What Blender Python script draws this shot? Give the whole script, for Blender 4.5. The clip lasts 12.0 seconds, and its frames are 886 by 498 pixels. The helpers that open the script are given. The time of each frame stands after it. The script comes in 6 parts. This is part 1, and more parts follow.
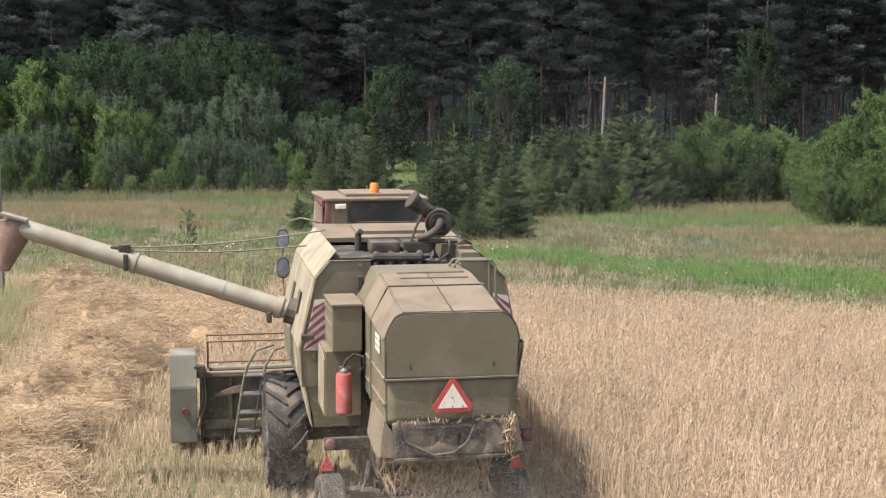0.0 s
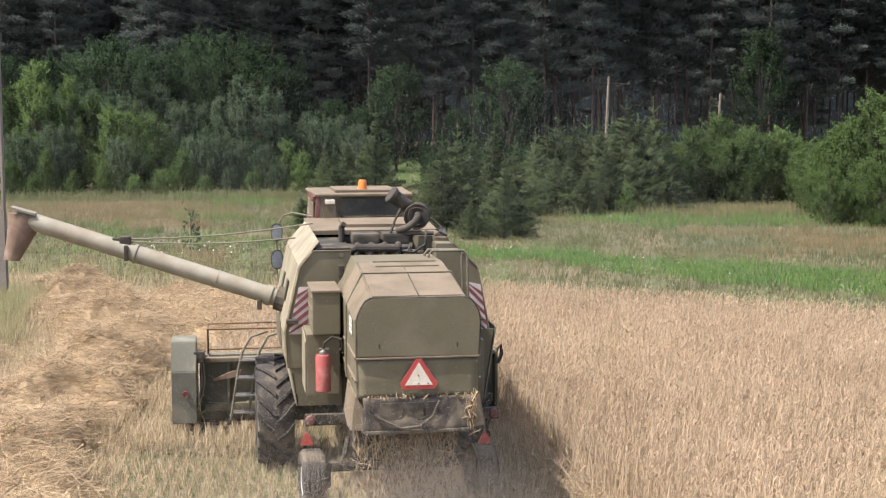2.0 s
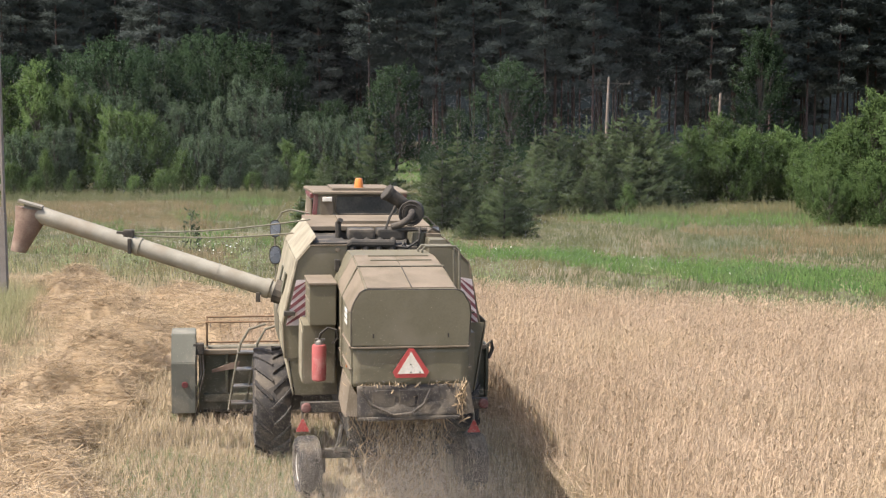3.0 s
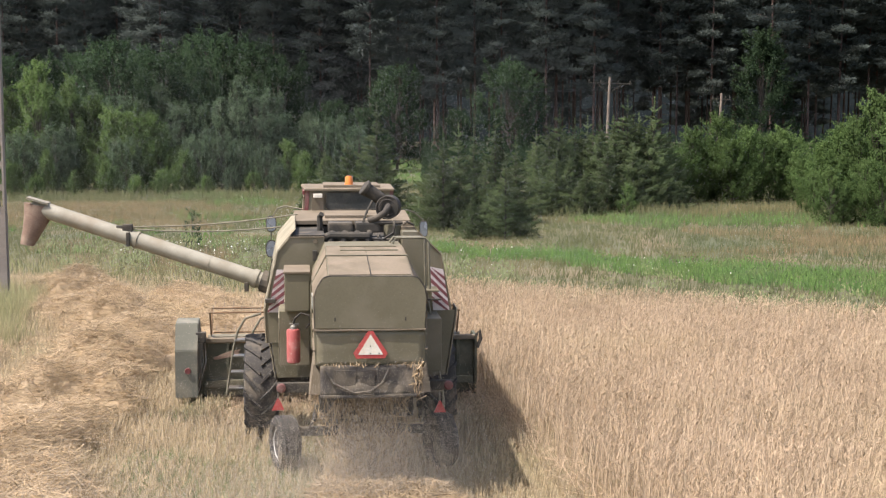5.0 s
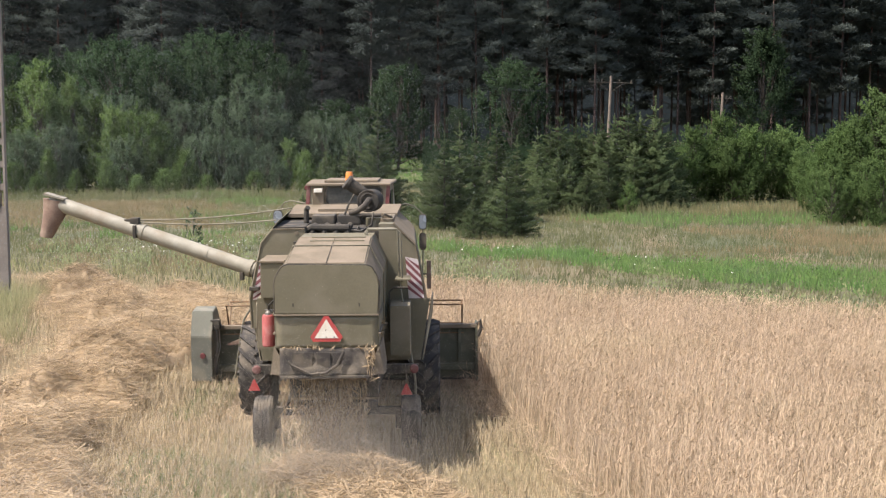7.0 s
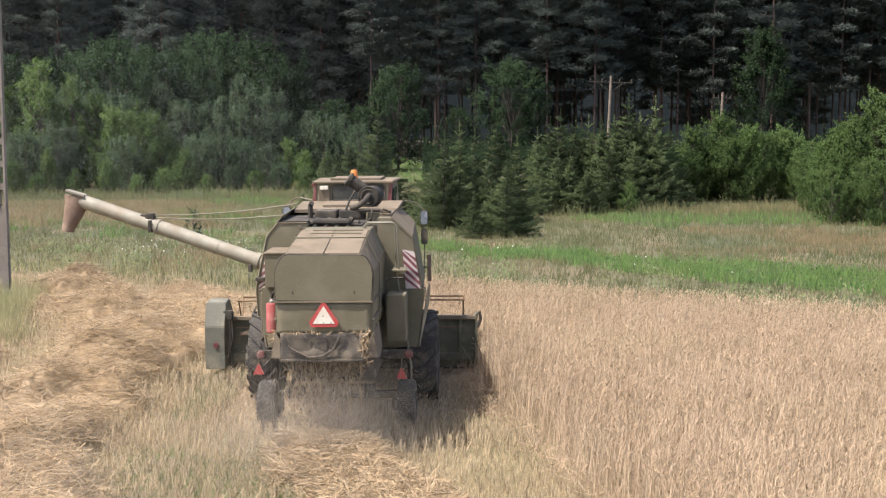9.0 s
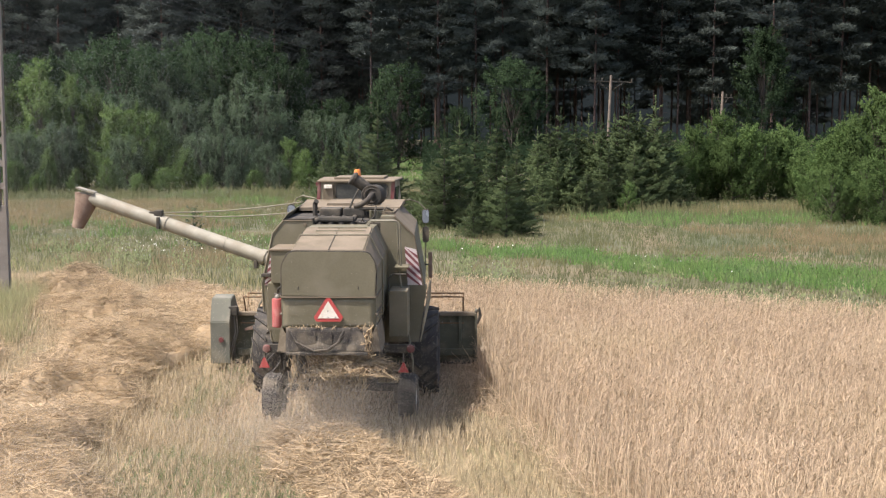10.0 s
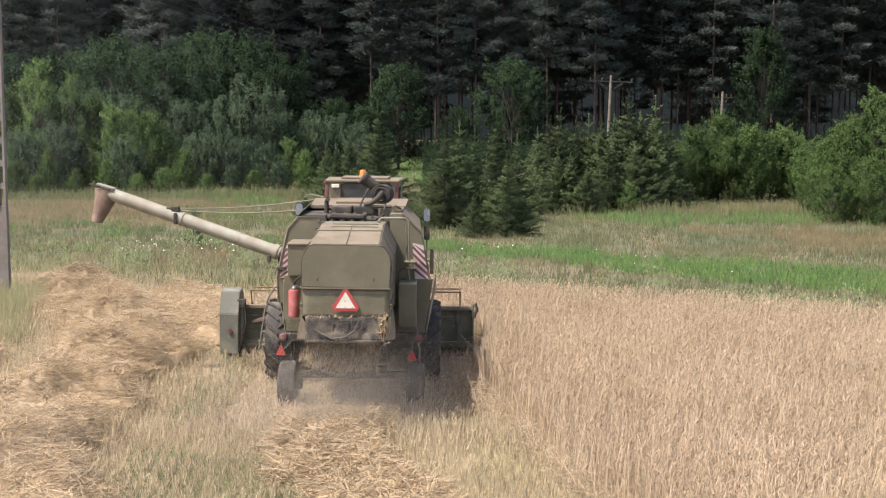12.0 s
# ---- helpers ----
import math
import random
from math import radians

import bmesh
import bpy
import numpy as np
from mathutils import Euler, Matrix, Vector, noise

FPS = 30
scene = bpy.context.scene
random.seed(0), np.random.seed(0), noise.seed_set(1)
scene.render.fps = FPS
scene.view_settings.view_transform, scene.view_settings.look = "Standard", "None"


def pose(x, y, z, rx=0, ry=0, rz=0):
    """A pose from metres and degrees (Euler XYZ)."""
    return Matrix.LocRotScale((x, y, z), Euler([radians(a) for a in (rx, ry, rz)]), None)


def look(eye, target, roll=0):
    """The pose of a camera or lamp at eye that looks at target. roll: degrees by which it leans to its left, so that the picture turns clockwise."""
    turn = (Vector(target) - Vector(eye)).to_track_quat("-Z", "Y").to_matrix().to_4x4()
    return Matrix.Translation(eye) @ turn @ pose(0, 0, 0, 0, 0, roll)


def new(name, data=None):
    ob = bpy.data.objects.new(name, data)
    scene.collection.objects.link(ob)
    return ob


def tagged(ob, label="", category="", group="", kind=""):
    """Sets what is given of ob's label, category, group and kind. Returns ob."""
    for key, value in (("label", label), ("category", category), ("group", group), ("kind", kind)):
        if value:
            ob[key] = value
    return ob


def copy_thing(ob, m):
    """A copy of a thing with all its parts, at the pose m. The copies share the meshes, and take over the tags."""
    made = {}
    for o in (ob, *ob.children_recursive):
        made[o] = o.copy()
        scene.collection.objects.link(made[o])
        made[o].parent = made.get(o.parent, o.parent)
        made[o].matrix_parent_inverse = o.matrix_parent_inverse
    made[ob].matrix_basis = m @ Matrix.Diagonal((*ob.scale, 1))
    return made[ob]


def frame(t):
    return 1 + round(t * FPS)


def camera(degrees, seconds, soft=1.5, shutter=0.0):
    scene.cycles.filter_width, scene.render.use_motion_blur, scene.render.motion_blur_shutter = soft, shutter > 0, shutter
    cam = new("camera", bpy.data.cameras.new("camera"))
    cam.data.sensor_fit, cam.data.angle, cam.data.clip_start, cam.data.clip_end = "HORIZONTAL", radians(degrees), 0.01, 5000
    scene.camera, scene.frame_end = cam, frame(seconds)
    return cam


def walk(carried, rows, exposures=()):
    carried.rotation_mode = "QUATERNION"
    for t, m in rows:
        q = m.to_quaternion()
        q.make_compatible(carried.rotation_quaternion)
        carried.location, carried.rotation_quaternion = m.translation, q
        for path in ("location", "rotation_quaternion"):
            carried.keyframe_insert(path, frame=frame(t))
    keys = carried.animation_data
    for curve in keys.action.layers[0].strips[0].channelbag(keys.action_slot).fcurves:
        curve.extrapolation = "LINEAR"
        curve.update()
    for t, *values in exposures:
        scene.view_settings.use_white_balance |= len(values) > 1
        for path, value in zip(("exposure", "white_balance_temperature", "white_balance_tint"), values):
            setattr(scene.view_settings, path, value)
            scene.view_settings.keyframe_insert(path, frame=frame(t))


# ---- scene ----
# ---- camera ----
FOV = 38.37
cam = camera(FOV, 12.0, soft=1.25)
EYE = (0.0, 0.0, 4.644)
# seconds, degrees of turn to the right, degrees of tilt upwards from the resting aim
AIM = [(0.0, 0.254, 0.076), (0.5, 0.178, 0.076), (1.0, 0.127, 0.076), (1.5, 0.102, 0.076), (3.0, 0.095, 0.076),
       (5.0, 0.051, 0.076), (6.5, 0.045, 0.07), (7.0, 0.0, 0.04), (9.0, 0.0, 0.03), (9.5, 0.0, 0.0), (12.0, 0.0, 0.0)]
walk(cam, [(t, pose(*EYE, 90 - 5.922 + up, 0, -right)) for t, right, up in AIM], exposures=[(0.0, 1.15, 6420, 14), (12.0, 1.15, 6420, 14)])

# ---- sky and sun ----
SUN_EL, SUN_AZ = 60.5, -114.0      # azimuth from +y towards +x
world = bpy.data.worlds.new("world")
scene.world = world
world.use_nodes = True
wn = world.node_tree
sky = wn.nodes.new("ShaderNodeTexSky")
sky.sky_type = "NISHITA"
sky.sun_disc = False
sky.sun_elevation = radians(SUN_EL)
sky.sun_rotation = radians(SUN_AZ)
sky.dust_density = 3.0
wn.links.new(sky.outputs[0], wn.nodes["Background"].inputs[0])
wn.nodes["Background"].inputs[1].default_value = 0.145
sun = new("sun", bpy.data.lights.new("sun", "SUN"))
sun.data.energy, sun.data.angle, sun.data.color = 4.1, radians(0.6), (1.0, 0.97, 0.92)
sun_dir = Vector((math.sin(radians(SUN_AZ)) * math.cos(radians(SUN_EL)),
                  math.cos(radians(SUN_AZ)) * math.cos(radians(SUN_EL)), math.sin(radians(SUN_EL))))
sun.matrix_world = look(sun_dir * 60, (0, 0, 0))


# ---- materials ----
def mat(name, a, b, rough=0.7, metal=0.0, scale=3.0, fine=40.0, bump=0.15, c=None, cmix=0.35, cscale=1.2, spread=0.0,
        translucent=0.0, island=0.0, spec=0.4, grain=0.5):
    """Base colour a worn into b at two scales, with patches of c; spread: variation from object to object; island: from piece to piece."""
    m = bpy.data.materials.new(name)
    m.use_nodes = True
    nt = m.node_tree
    n, l = nt.nodes, nt.links
    bsdf = n["Principled BSDF"]
    tc = n.new("ShaderNodeTexCoord")

    def tex(s, detail):
        t = n.new("ShaderNodeTexNoise")
        t.inputs["Scale"].default_value, t.inputs["Detail"].default_value = s, detail
        l.new(tc.outputs["Object"], t.inputs["Vector"])
        return t

    def mix(f, x, y):
        k = n.new("ShaderNodeMix")
        k.data_type = "RGBA"
        for s, v in ((k.inputs[0], f), (k.inputs[6], x), (k.inputs[7], y)):
            if isinstance(v, (float, int)):
                s.default_value = v
            elif isinstance(v, tuple):
                s.default_value = (*v, 1)
            else:
                l.new(v, s)
        return k.outputs[2]

    def ramp(v, lo, hi, to=1.0):
        r = n.new("ShaderNodeMapRange")
        r.inputs[1].default_value, r.inputs[2].default_value, r.inputs[4].default_value = lo, hi, to
        l.new(v, r.inputs[0])
        return r.outputs[0]

    big, small = tex(scale, 5), tex(fine, 4)
    col = mix(ramp(big.outputs[0], 0.35, 0.65), a, b)
    col = mix(ramp(small.outputs[0], 0.4, 0.75, grain), col, tuple(x * 0.55 for x in a))
    if c:
        col = mix(ramp(tex(cscale, 6).outputs[0], 0.5, 0.66, cmix), col, c)
    if spread or island:
        src = n.new("ShaderNodeNewGeometry").outputs["Random Per Island"] if island else n.new("ShaderNodeObjectInfo").outputs["Random"]
        hsv = n.new("ShaderNodeHueSaturation")
        amount = island or spread
        v = n.new("ShaderNodeMapRange")
        v.inputs[3].default_value, v.inputs[4].default_value = 1 - amount, 1 + amount
        l.new(src, v.inputs[0])
        l.new(v.outputs[0], hsv.inputs["Value"])
        l.new(col, hsv.inputs["Color"])
        col = hsv.outputs[0]
    l.new(col, bsdf.inputs["Base Color"])
    worn = n.new("ShaderNodeMapRange")
    worn.inputs[1].default_value, worn.inputs[2].default_value = 0.3, 0.7
    worn.inputs[3].default_value, worn.inputs[4].default_value = max(rough - 0.1, 0.05), min(rough + 0.12, 1.0)
    l.new(big.outputs[0], worn.inputs[0])
    l.new(worn.outputs[0], bsdf.inputs["Roughness"])
    bsdf.inputs["Metallic"].default_value = metal
    bsdf.inputs["Specular IOR Level"].default_value = spec
    if bump:
        bp = n.new("ShaderNodeBump")
        bp.inputs["Strength"].default_value, bp.inputs["Distance"].default_value = bump, 0.01
        l.new(small.outputs[0], bp.inputs["Height"])
        l.new(bp.outputs[0], bsdf.inputs["Normal"])
    if translucent:
        tr = n.new("ShaderNodeBsdfTranslucent")
        l.new(col, tr.inputs[0])
        ms = n.new("ShaderNodeMixShader")
        ms.inputs[0].default_value = translucent
        l.new(bsdf.outputs[0], ms.inputs[1])
        l.new(tr.outputs[0], ms.inputs[2])
        l.new(ms.outputs[0], n["Material Output"].inputs[0])
    return m


OLIVE = mat("olive_paint", (0.120, 0.104, 0.063), (0.143, 0.123, 0.077), 0.62, 0, 2.2, 60, 0.06, (0.19, 0.16, 0.112), 0.5, 1.6, spec=0.3, grain=0.25)
OLIVE_TOP = mat("dusty_olive_paint", (0.148, 0.117, 0.080), (0.185, 0.146, 0.102), 0.85, 0, 3, 50, 0.1, (0.10, 0.08, 0.05), 0.55, 2.4, spec=0.12, grain=0.3)
# Olive paint under dust with sunlight put into its colour; also the pale cab.
CREAM = mat("pale_sunlit_paint", (0.275, 0.24, 0.165), (0.215, 0.184, 0.124), 0.7, 0, 3, 60, 0.06, (0.15, 0.12, 0.08), 0.6, 3.5, spec=0.15, grain=0.3)
GREYGREEN = mat("grey_green_paint", (0.118, 0.114, 0.086), (0.142, 0.136, 0.104), 0.65, 0, 3, 60, 0.06, (0.28, 0.24, 0.17), 0.5, 2, spec=0.18, grain=0.25)
DARK = mat("dark_grimy_steel", (0.042, 0.038, 0.031), (0.066, 0.057, 0.045), 0.8, 0.05, 5, 40, 0.2, (0.15, 0.122, 0.088), 0.6, 4, spec=0.15)
HEADER_PAINT = mat("header_paint", (0.080, 0.078, 0.05), (0.105, 0.10, 0.066), 0.65, 0, 4, 50, 0.1, (0.20, 0.165, 0.11), 0.5, 3, spec=0.18)
STEEL = mat("dull_steel", (0.22, 0.21, 0.19), (0.16, 0.14, 0.11), 0.5, 0.5, 6, 60, 0.1, (0.15, 0.08, 0.045), 0.5, 5)
REELRUST = mat("rusty_reel_paint", (0.22, 0.13, 0.065), (0.16, 0.095, 0.05), 0.8, 0.1, 6, 60, 0.1, (0.2, 0.17, 0.11), 0.5, 4)
TUBE = mat("railing_paint", (0.135, 0.12, 0.078), (0.185, 0.16, 0.11), 0.6, 0.1, 6, 60, 0.05)
RUBBER = mat("tyre_rubber", (0.048, 0.043, 0.038), (0.07, 0.062, 0.052), 0.9, 0, 6, 60, 0.2, (0.15, 0.122, 0.088), 0.75, 3, spec=0.15)
CURTAIN = mat("rubber_sheet", (0.046, 0.040, 0.034), (0.075, 0.064, 0.052), 0.9, 0, 6, 60, 0.3, (0.17, 0.138, 0.097), 0.6, 4, spec=0.12)
RIM = mat("rim_paint", (0.62, 0.60, 0.54), (0.5, 0.47, 0.4), 0.5, 0, 8, 60, 0.1)
RED = mat("red_paint", (0.31, 0.068, 0.058), (0.28, 0.075, 0.064), 0.6, 0, 6, 60, 0.05, (0.36, 0.17, 0.14), 0.6, 5, grain=0.2)
DARKRED = mat("dark_red_paint", (0.12, 0.028, 0.025), (0.145, 0.042, 0.036), 0.65, 0, 6, 60, 0.05, (0.2, 0.14, 0.11), 0.5, 3)
SIGNRED = mat("sign_red", (0.42, 0.05, 0.045), (0.38, 0.065, 0.055), 0.45, 0, 8, 60, 0.02)
SIGNWHITE = mat("sign_white", (0.72, 0.66, 0.55), (0.66, 0.6, 0.48), 0.5, 0, 6, 60, 0.02, (0.5, 0.42, 0.3), 0.4, 8)
BOARDRED = mat("board_red", (0.17, 0.05, 0.055), (0.21, 0.075, 0.075), 0.6, 0, 6, 60, 0.02)
BOARDWHITE = mat("board_white", (0.58, 0.50, 0.46), (0.50, 0.43, 0.39), 0.6, 0, 6, 60, 0.02)
ORANGE = mat("orange_plastic", (0.62, 0.19, 0.03), (0.56, 0.17, 0.03), 0.35, 0, 8, 60, 0.02)
AUGER = mat("auger_paint", (0.262, 0.238, 0.178), (0.215, 0.19, 0.138), 0.6, 0, 4, 60, 0.06, (0.19, 0.145, 0.095), 0.55, 3, spec=0.25, grain=0.25)
SPOUT = mat("brown_rubber", (0.15, 0.095, 0.065), (0.2, 0.13, 0.09), 0.8, 0, 4, 60, 0.2, (0.28, 0.21, 0.15), 0.5, 4)
WHITEPAINT = mat("white_lettering", (0.7, 0.68, 0.6), (0.6, 0.58, 0.5), 0.6, 0, 20, 60, 0.0)
GLASSDARK = mat("dusty_window_glass", (0.035, 0.038, 0.036), (0.06, 0.058, 0.05), 0.18, 0, 3, 40, 0.0, (0.13, 0.115, 0.09), 0.4, 3)
MIRROR = mat("mirror_glass", (0.30, 0.33, 0.36), (0.26, 0.28, 0.31), 0.25, 0.5, 3, 40, 0.0)
CONCRETE = mat("weathered_concrete", (0.24, 0.205, 0.168), (0.19, 0.16, 0.13), 0.95, 0, 2, 30, 0.4, (0.2, 0.17, 0.135), 0.5, 2, spec=0.1)
WOODPOLE = mat("pole_wood", (0.20, 0.155, 0.115), (0.15, 0.115, 0.085), 0.9, 0, 3, 30, 0.3)
WIRE = mat("wire_metal", (0.09, 0.09, 0.09), (0.07, 0.07, 0.07), 0.8, 0.0, 3, 30, 0.0)
BARK = mat("bark", (0.05, 0.04, 0.03), (0.07, 0.055, 0.042), 0.95, 0, 3, 25, 0.6, spread=0.2)
PINEBARK = mat("pine_bark", (0.10, 0.060, 0.046), (0.07, 0.048, 0.040), 0.95, 0, 0.6, 12, 0.6, spread=0.3)

GROUND = mat("meadow_soil", (0.065, 0.07, 0.03), (0.11, 0.093, 0.048), 0.95, 0, 0.16, 3.0, 0.5, (0.18, 0.12, 0.068), 0.6, 0.3)
FIELD = mat("stubble_soil", (0.22, 0.165, 0.09), (0.17, 0.135, 0.07), 0.95, 0, 0.5, 14, 0.8, (0.13, 0.125, 0.05), 0.5, 0.45)
WHEAT = mat("ripe_wheat", (0.405, 0.303, 0.196), (0.34, 0.25, 0.157), 0.75, 0, 0.4, 6, 0.0, (0.42, 0.325, 0.20), 0.5, 0.25, island=0.42, translucent=0.3)
STUBBLE = mat("stubble_stalks", (0.325, 0.25, 0.15), (0.275, 0.212, 0.122), 0.8, 0, 0.5, 6, 0.0, (0.25, 0.215, 0.115), 0.5, 0.4, island=0.45, translucent=0.2)
STRAW = mat("loose_straw", (0.35, 0.255, 0.145), (0.285, 0.20, 0.108), 0.65, 0, 1.5, 8, 0.0, island=0.55, translucent=0.2)
GREENGRASS = mat("fresh_grass", (0.052, 0.108, 0.017), (0.070, 0.120, 0.023), 0.75, 0, 0.6, 4, 0.0, (0.10, 0.118, 0.04), 0.55, 0.7, island=0.4, translucent=0.35)
DRYGRASS = mat("meadow_grass", (0.054, 0.064, 0.019), (0.076, 0.074, 0.026), 0.8, 0, 0.14, 2, 0.0, (0.135, 0.100, 0.044), 0.55, 0.2, island=0.3, translucent=0.3)
RUSTGRASS = mat("dry_rusty_grass", (0.15, 0.113, 0.056), (0.138, 0.096, 0.046), 0.8, 0, 0.3, 4, 0.0, (0.09, 0.09, 0.038), 0.5, 0.5, island=0.3, translucent=0.3)
TALLGRASS = mat("tall_dry_grass", (0.205, 0.178, 0.085), (0.17, 0.15, 0.068), 0.8, 0, 0.3, 6, 0.0, (0.12, 0.14, 0.05), 0.6, 0.4, island=0.3, translucent=0.3)
WEED = mat("weed_leaves", (0.115, 0.14, 0.055), (0.15, 0.158, 0.07), 0.8, 0, 0.5, 6, 0.0, island=0.3, translucent=0.3)
PETAL = mat("white_petals", (0.7, 0.7, 0.62), (0.6, 0.6, 0.5), 0.8, 0, 0.5, 6, 0.0)
HAZE = mat("drifting_dust", (0.50, 0.50, 0.49), (0.46, 0.46, 0.46), 0.95, 0, 2, 20, 0.0, translucent=0.5)
DUST = mat("chaff_dust", (0.50, 0.44, 0.36), (0.46, 0.40, 0.32), 0.9, 0, 2, 20, 0.0, translucent=0.5)
PINE = mat("pine_needles", (0.088, 0.104, 0.090), (0.104, 0.120, 0.102), 0.9, 0, 0.3, 3, 0.0, spread=0.2, translucent=0.5, spec=0.05)
SPRUCE = mat("spruce_needles", (0.100, 0.134, 0.058), (0.122, 0.150, 0.069), 0.85, 0, 0.6, 4, 0.0, spread=0.22, translucent=0.5, spec=0.1)
BROADLEAF = mat("broad_leaves", (0.070, 0.112, 0.034), (0.090, 0.130, 0.043), 0.7, 0, 0.5, 4, 0.0, spread=0.25, translucent=0.5, spec=0.08)
WILLOW = mat("grey_green_leaves", (0.056, 0.082, 0.046), (0.072, 0.097, 0.056), 0.85, 0, 0.5, 4, 0.0, spread=0.25, translucent=0.5, spec=0.06)
DARKLEAF = mat("dark_leaves", (0.030, 0.050, 0.024), (0.039, 0.060, 0.029), 0.9, 0, 0.3, 3, 0.0, spread=0.25, translucent=0.5, spec=0.05)


# Emission puts a bluish haze into the gaps between the pines.
BACKDROP = mat("glowing_haze", (0.008, 0.010, 0.011), (0.011, 0.013, 0.014), 1.0, 0, 0.08, 0.6, 0.0, spec=0.0)
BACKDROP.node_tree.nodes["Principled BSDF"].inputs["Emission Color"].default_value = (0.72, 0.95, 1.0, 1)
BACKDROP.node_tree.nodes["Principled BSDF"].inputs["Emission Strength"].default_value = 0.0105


# ---- mesh helpers ----
def link(name, bm_or_mesh, material, parent=None, label="", kind=""):
    if isinstance(bm_or_mesh, bmesh.types.BMesh):
        me = bpy.data.meshes.new(name)
        bmesh.ops.recalc_face_normals(bm_or_mesh, faces=bm_or_mesh.faces)
        bm_or_mesh.to_mesh(me)
        bm_or_mesh.free()
    else:
        me = bm_or_mesh
    me.materials.append(material)
    ob = new(name, me)
    ob.parent = parent
    return tagged(ob, label=label, kind=kind)


def part(name, bm, material, parent, label=""):
    return link(name, bm, material, parent, label)


def soup(name, verts, faces):
    """A mesh from arrays: verts (n, 3) and faces (m, k), all of k corners."""
    me = bpy.data.meshes.new(name)
    verts, faces = np.asarray(verts, np.float32), np.asarray(faces, np.int32)
    me.vertices.add(len(verts))
    me.vertices.foreach_set("co", verts.ravel())
    m, k = faces.shape
    me.loops.add(m * k)
    me.loops.foreach_set("vertex_index", faces.ravel())
    me.polygons.add(m)
    me.polygons.foreach_set("loop_start", np.arange(0, m * k, k, dtype=np.int32))
    me.polygons.foreach_set("loop_total", np.full(m, k, dtype=np.int32))
    me.update(calc_edges=True)
    return me


def shade_round(me, normals):
    """Shading normals for small loose pieces, one for each vertex."""
    me.polygons.foreach_set("use_smooth", [True] * len(me.polygons))
    me.normals_split_custom_set_from_vertices(normals)
    return me


def soft_soup(name, verts, faces, way, crisp):
    """Like soup(), every piece turned towards way and shaded between way (crisp 0) and its own face (crisp large)."""
    verts, faces, way = np.asarray(verts, float), np.asarray(faces, int).copy(), np.array(way, float)
    n = np.cross(verts[faces[:, 1]] - verts[faces[:, 0]], verts[faces[:, 2]] - verts[faces[:, 0]])
    flip = n @ way < 0
    faces[flip] = faces[flip][:, ::-1]
    n[flip] *= -1
    n = way / np.linalg.norm(way) + crisp * n / (np.linalg.norm(n, axis=1, keepdims=True) + 1e-12)
    out = np.tile(way / np.linalg.norm(way), (len(verts), 1))
    out[faces.ravel()] = np.repeat(n / np.linalg.norm(n, axis=1, keepdims=True), faces.shape[1], axis=0)
    return shade_round(soup(name, verts, faces), out)


OPEN_SIDE = (-0.1, -0.5, 0.85)


def join(*arrays):
    vs, fs, n = [], [], 0
    for v, f in arrays:
        vs.append(v)
        fs.append(f + n)
        n += len(v)
    return np.concatenate(vs), np.concatenate(fs)


def box(bm, x0, x1, y0, y1, z0, z1, bevel=0.0, m=None):
    g = bmesh.new()
    r = bmesh.ops.create_cube(g, size=1)
    bmesh.ops.scale(g, vec=(x1 - x0, y1 - y0, z1 - z0), verts=g.verts)
    if bevel:
        bmesh.ops.bevel(g, geom=g.edges[:], offset=bevel, segments=2, affect="EDGES", profile=0.7)
    bmesh.ops.translate(g, vec=((x0 + x1) / 2, (y0 + y1) / 2, (z0 + z1) / 2), verts=g.verts)
    if m:
        bmesh.ops.transform(g, matrix=m, verts=g.verts)
    add(bm, g)
    return bm


def add(bm, g):
    me = bpy.data.meshes.new("tmp")
    g.to_mesh(me)
    g.free()
    bm.from_mesh(me)
    bpy.data.meshes.remove(me)


def loft(bm, rings, closed=True, caps=True):
    """Skin between rings of equally many points."""
    vs = [[bm.verts.new(p) for p in ring] for ring in rings]
    n = len(vs[0])
    for a, b in zip(vs, vs[1:]):
        for i in range(n if closed else n - 1):
            j = (i + 1) % n
            bm.faces.new((a[i], a[j], b[j], b[i]))
    if caps and closed:
        bm.faces.new(vs[0][::-1])
        bm.faces.new(vs[-1])
    return bm


def tube(bm, pts, radius, sides=8, radii=None):
    pts = [Vector(p) for p in pts]
    rings, up = [], None
    for i, p in enumerate(pts):
        d = (pts[min(i + 1, len(pts) - 1)] - pts[max(i - 1, 0)]).normalized()
        if up is None:
            up = d.orthogonal().normalized()
        up = (up - d * up.dot(d)).normalized()
        side = d.cross(up)
        r = radii[i] if radii else radius
        rings.append([p + r * (math.cos(a) * up + math.sin(a) * side) for a in (k * math.tau / sides for k in range(sides))])
    return loft(bm, rings)


def turned(bm, profile, m, segments=24):
    """A body turned about its x axis: profile of (x, radius), closed at both ends."""
    rings = [[m @ Vector((x, r * math.cos(a), r * math.sin(a))) for a in (k * math.tau / segments for k in range(segments))] for x, r in profile]
    return loft(bm, rings)


def plate(bm, pts, normal, thick):
    n = Vector(normal).normalized() * thick
    return loft(bm, [[Vector(p) for p in pts], [Vector(p) + n for p in pts]])


def smooth(ob, angle=40):
    me = ob.data
    me.polygons.foreach_set("use_smooth", [True] * len(me.polygons))
    me.set_sharp_from_angle(angle=radians(angle))
    return ob


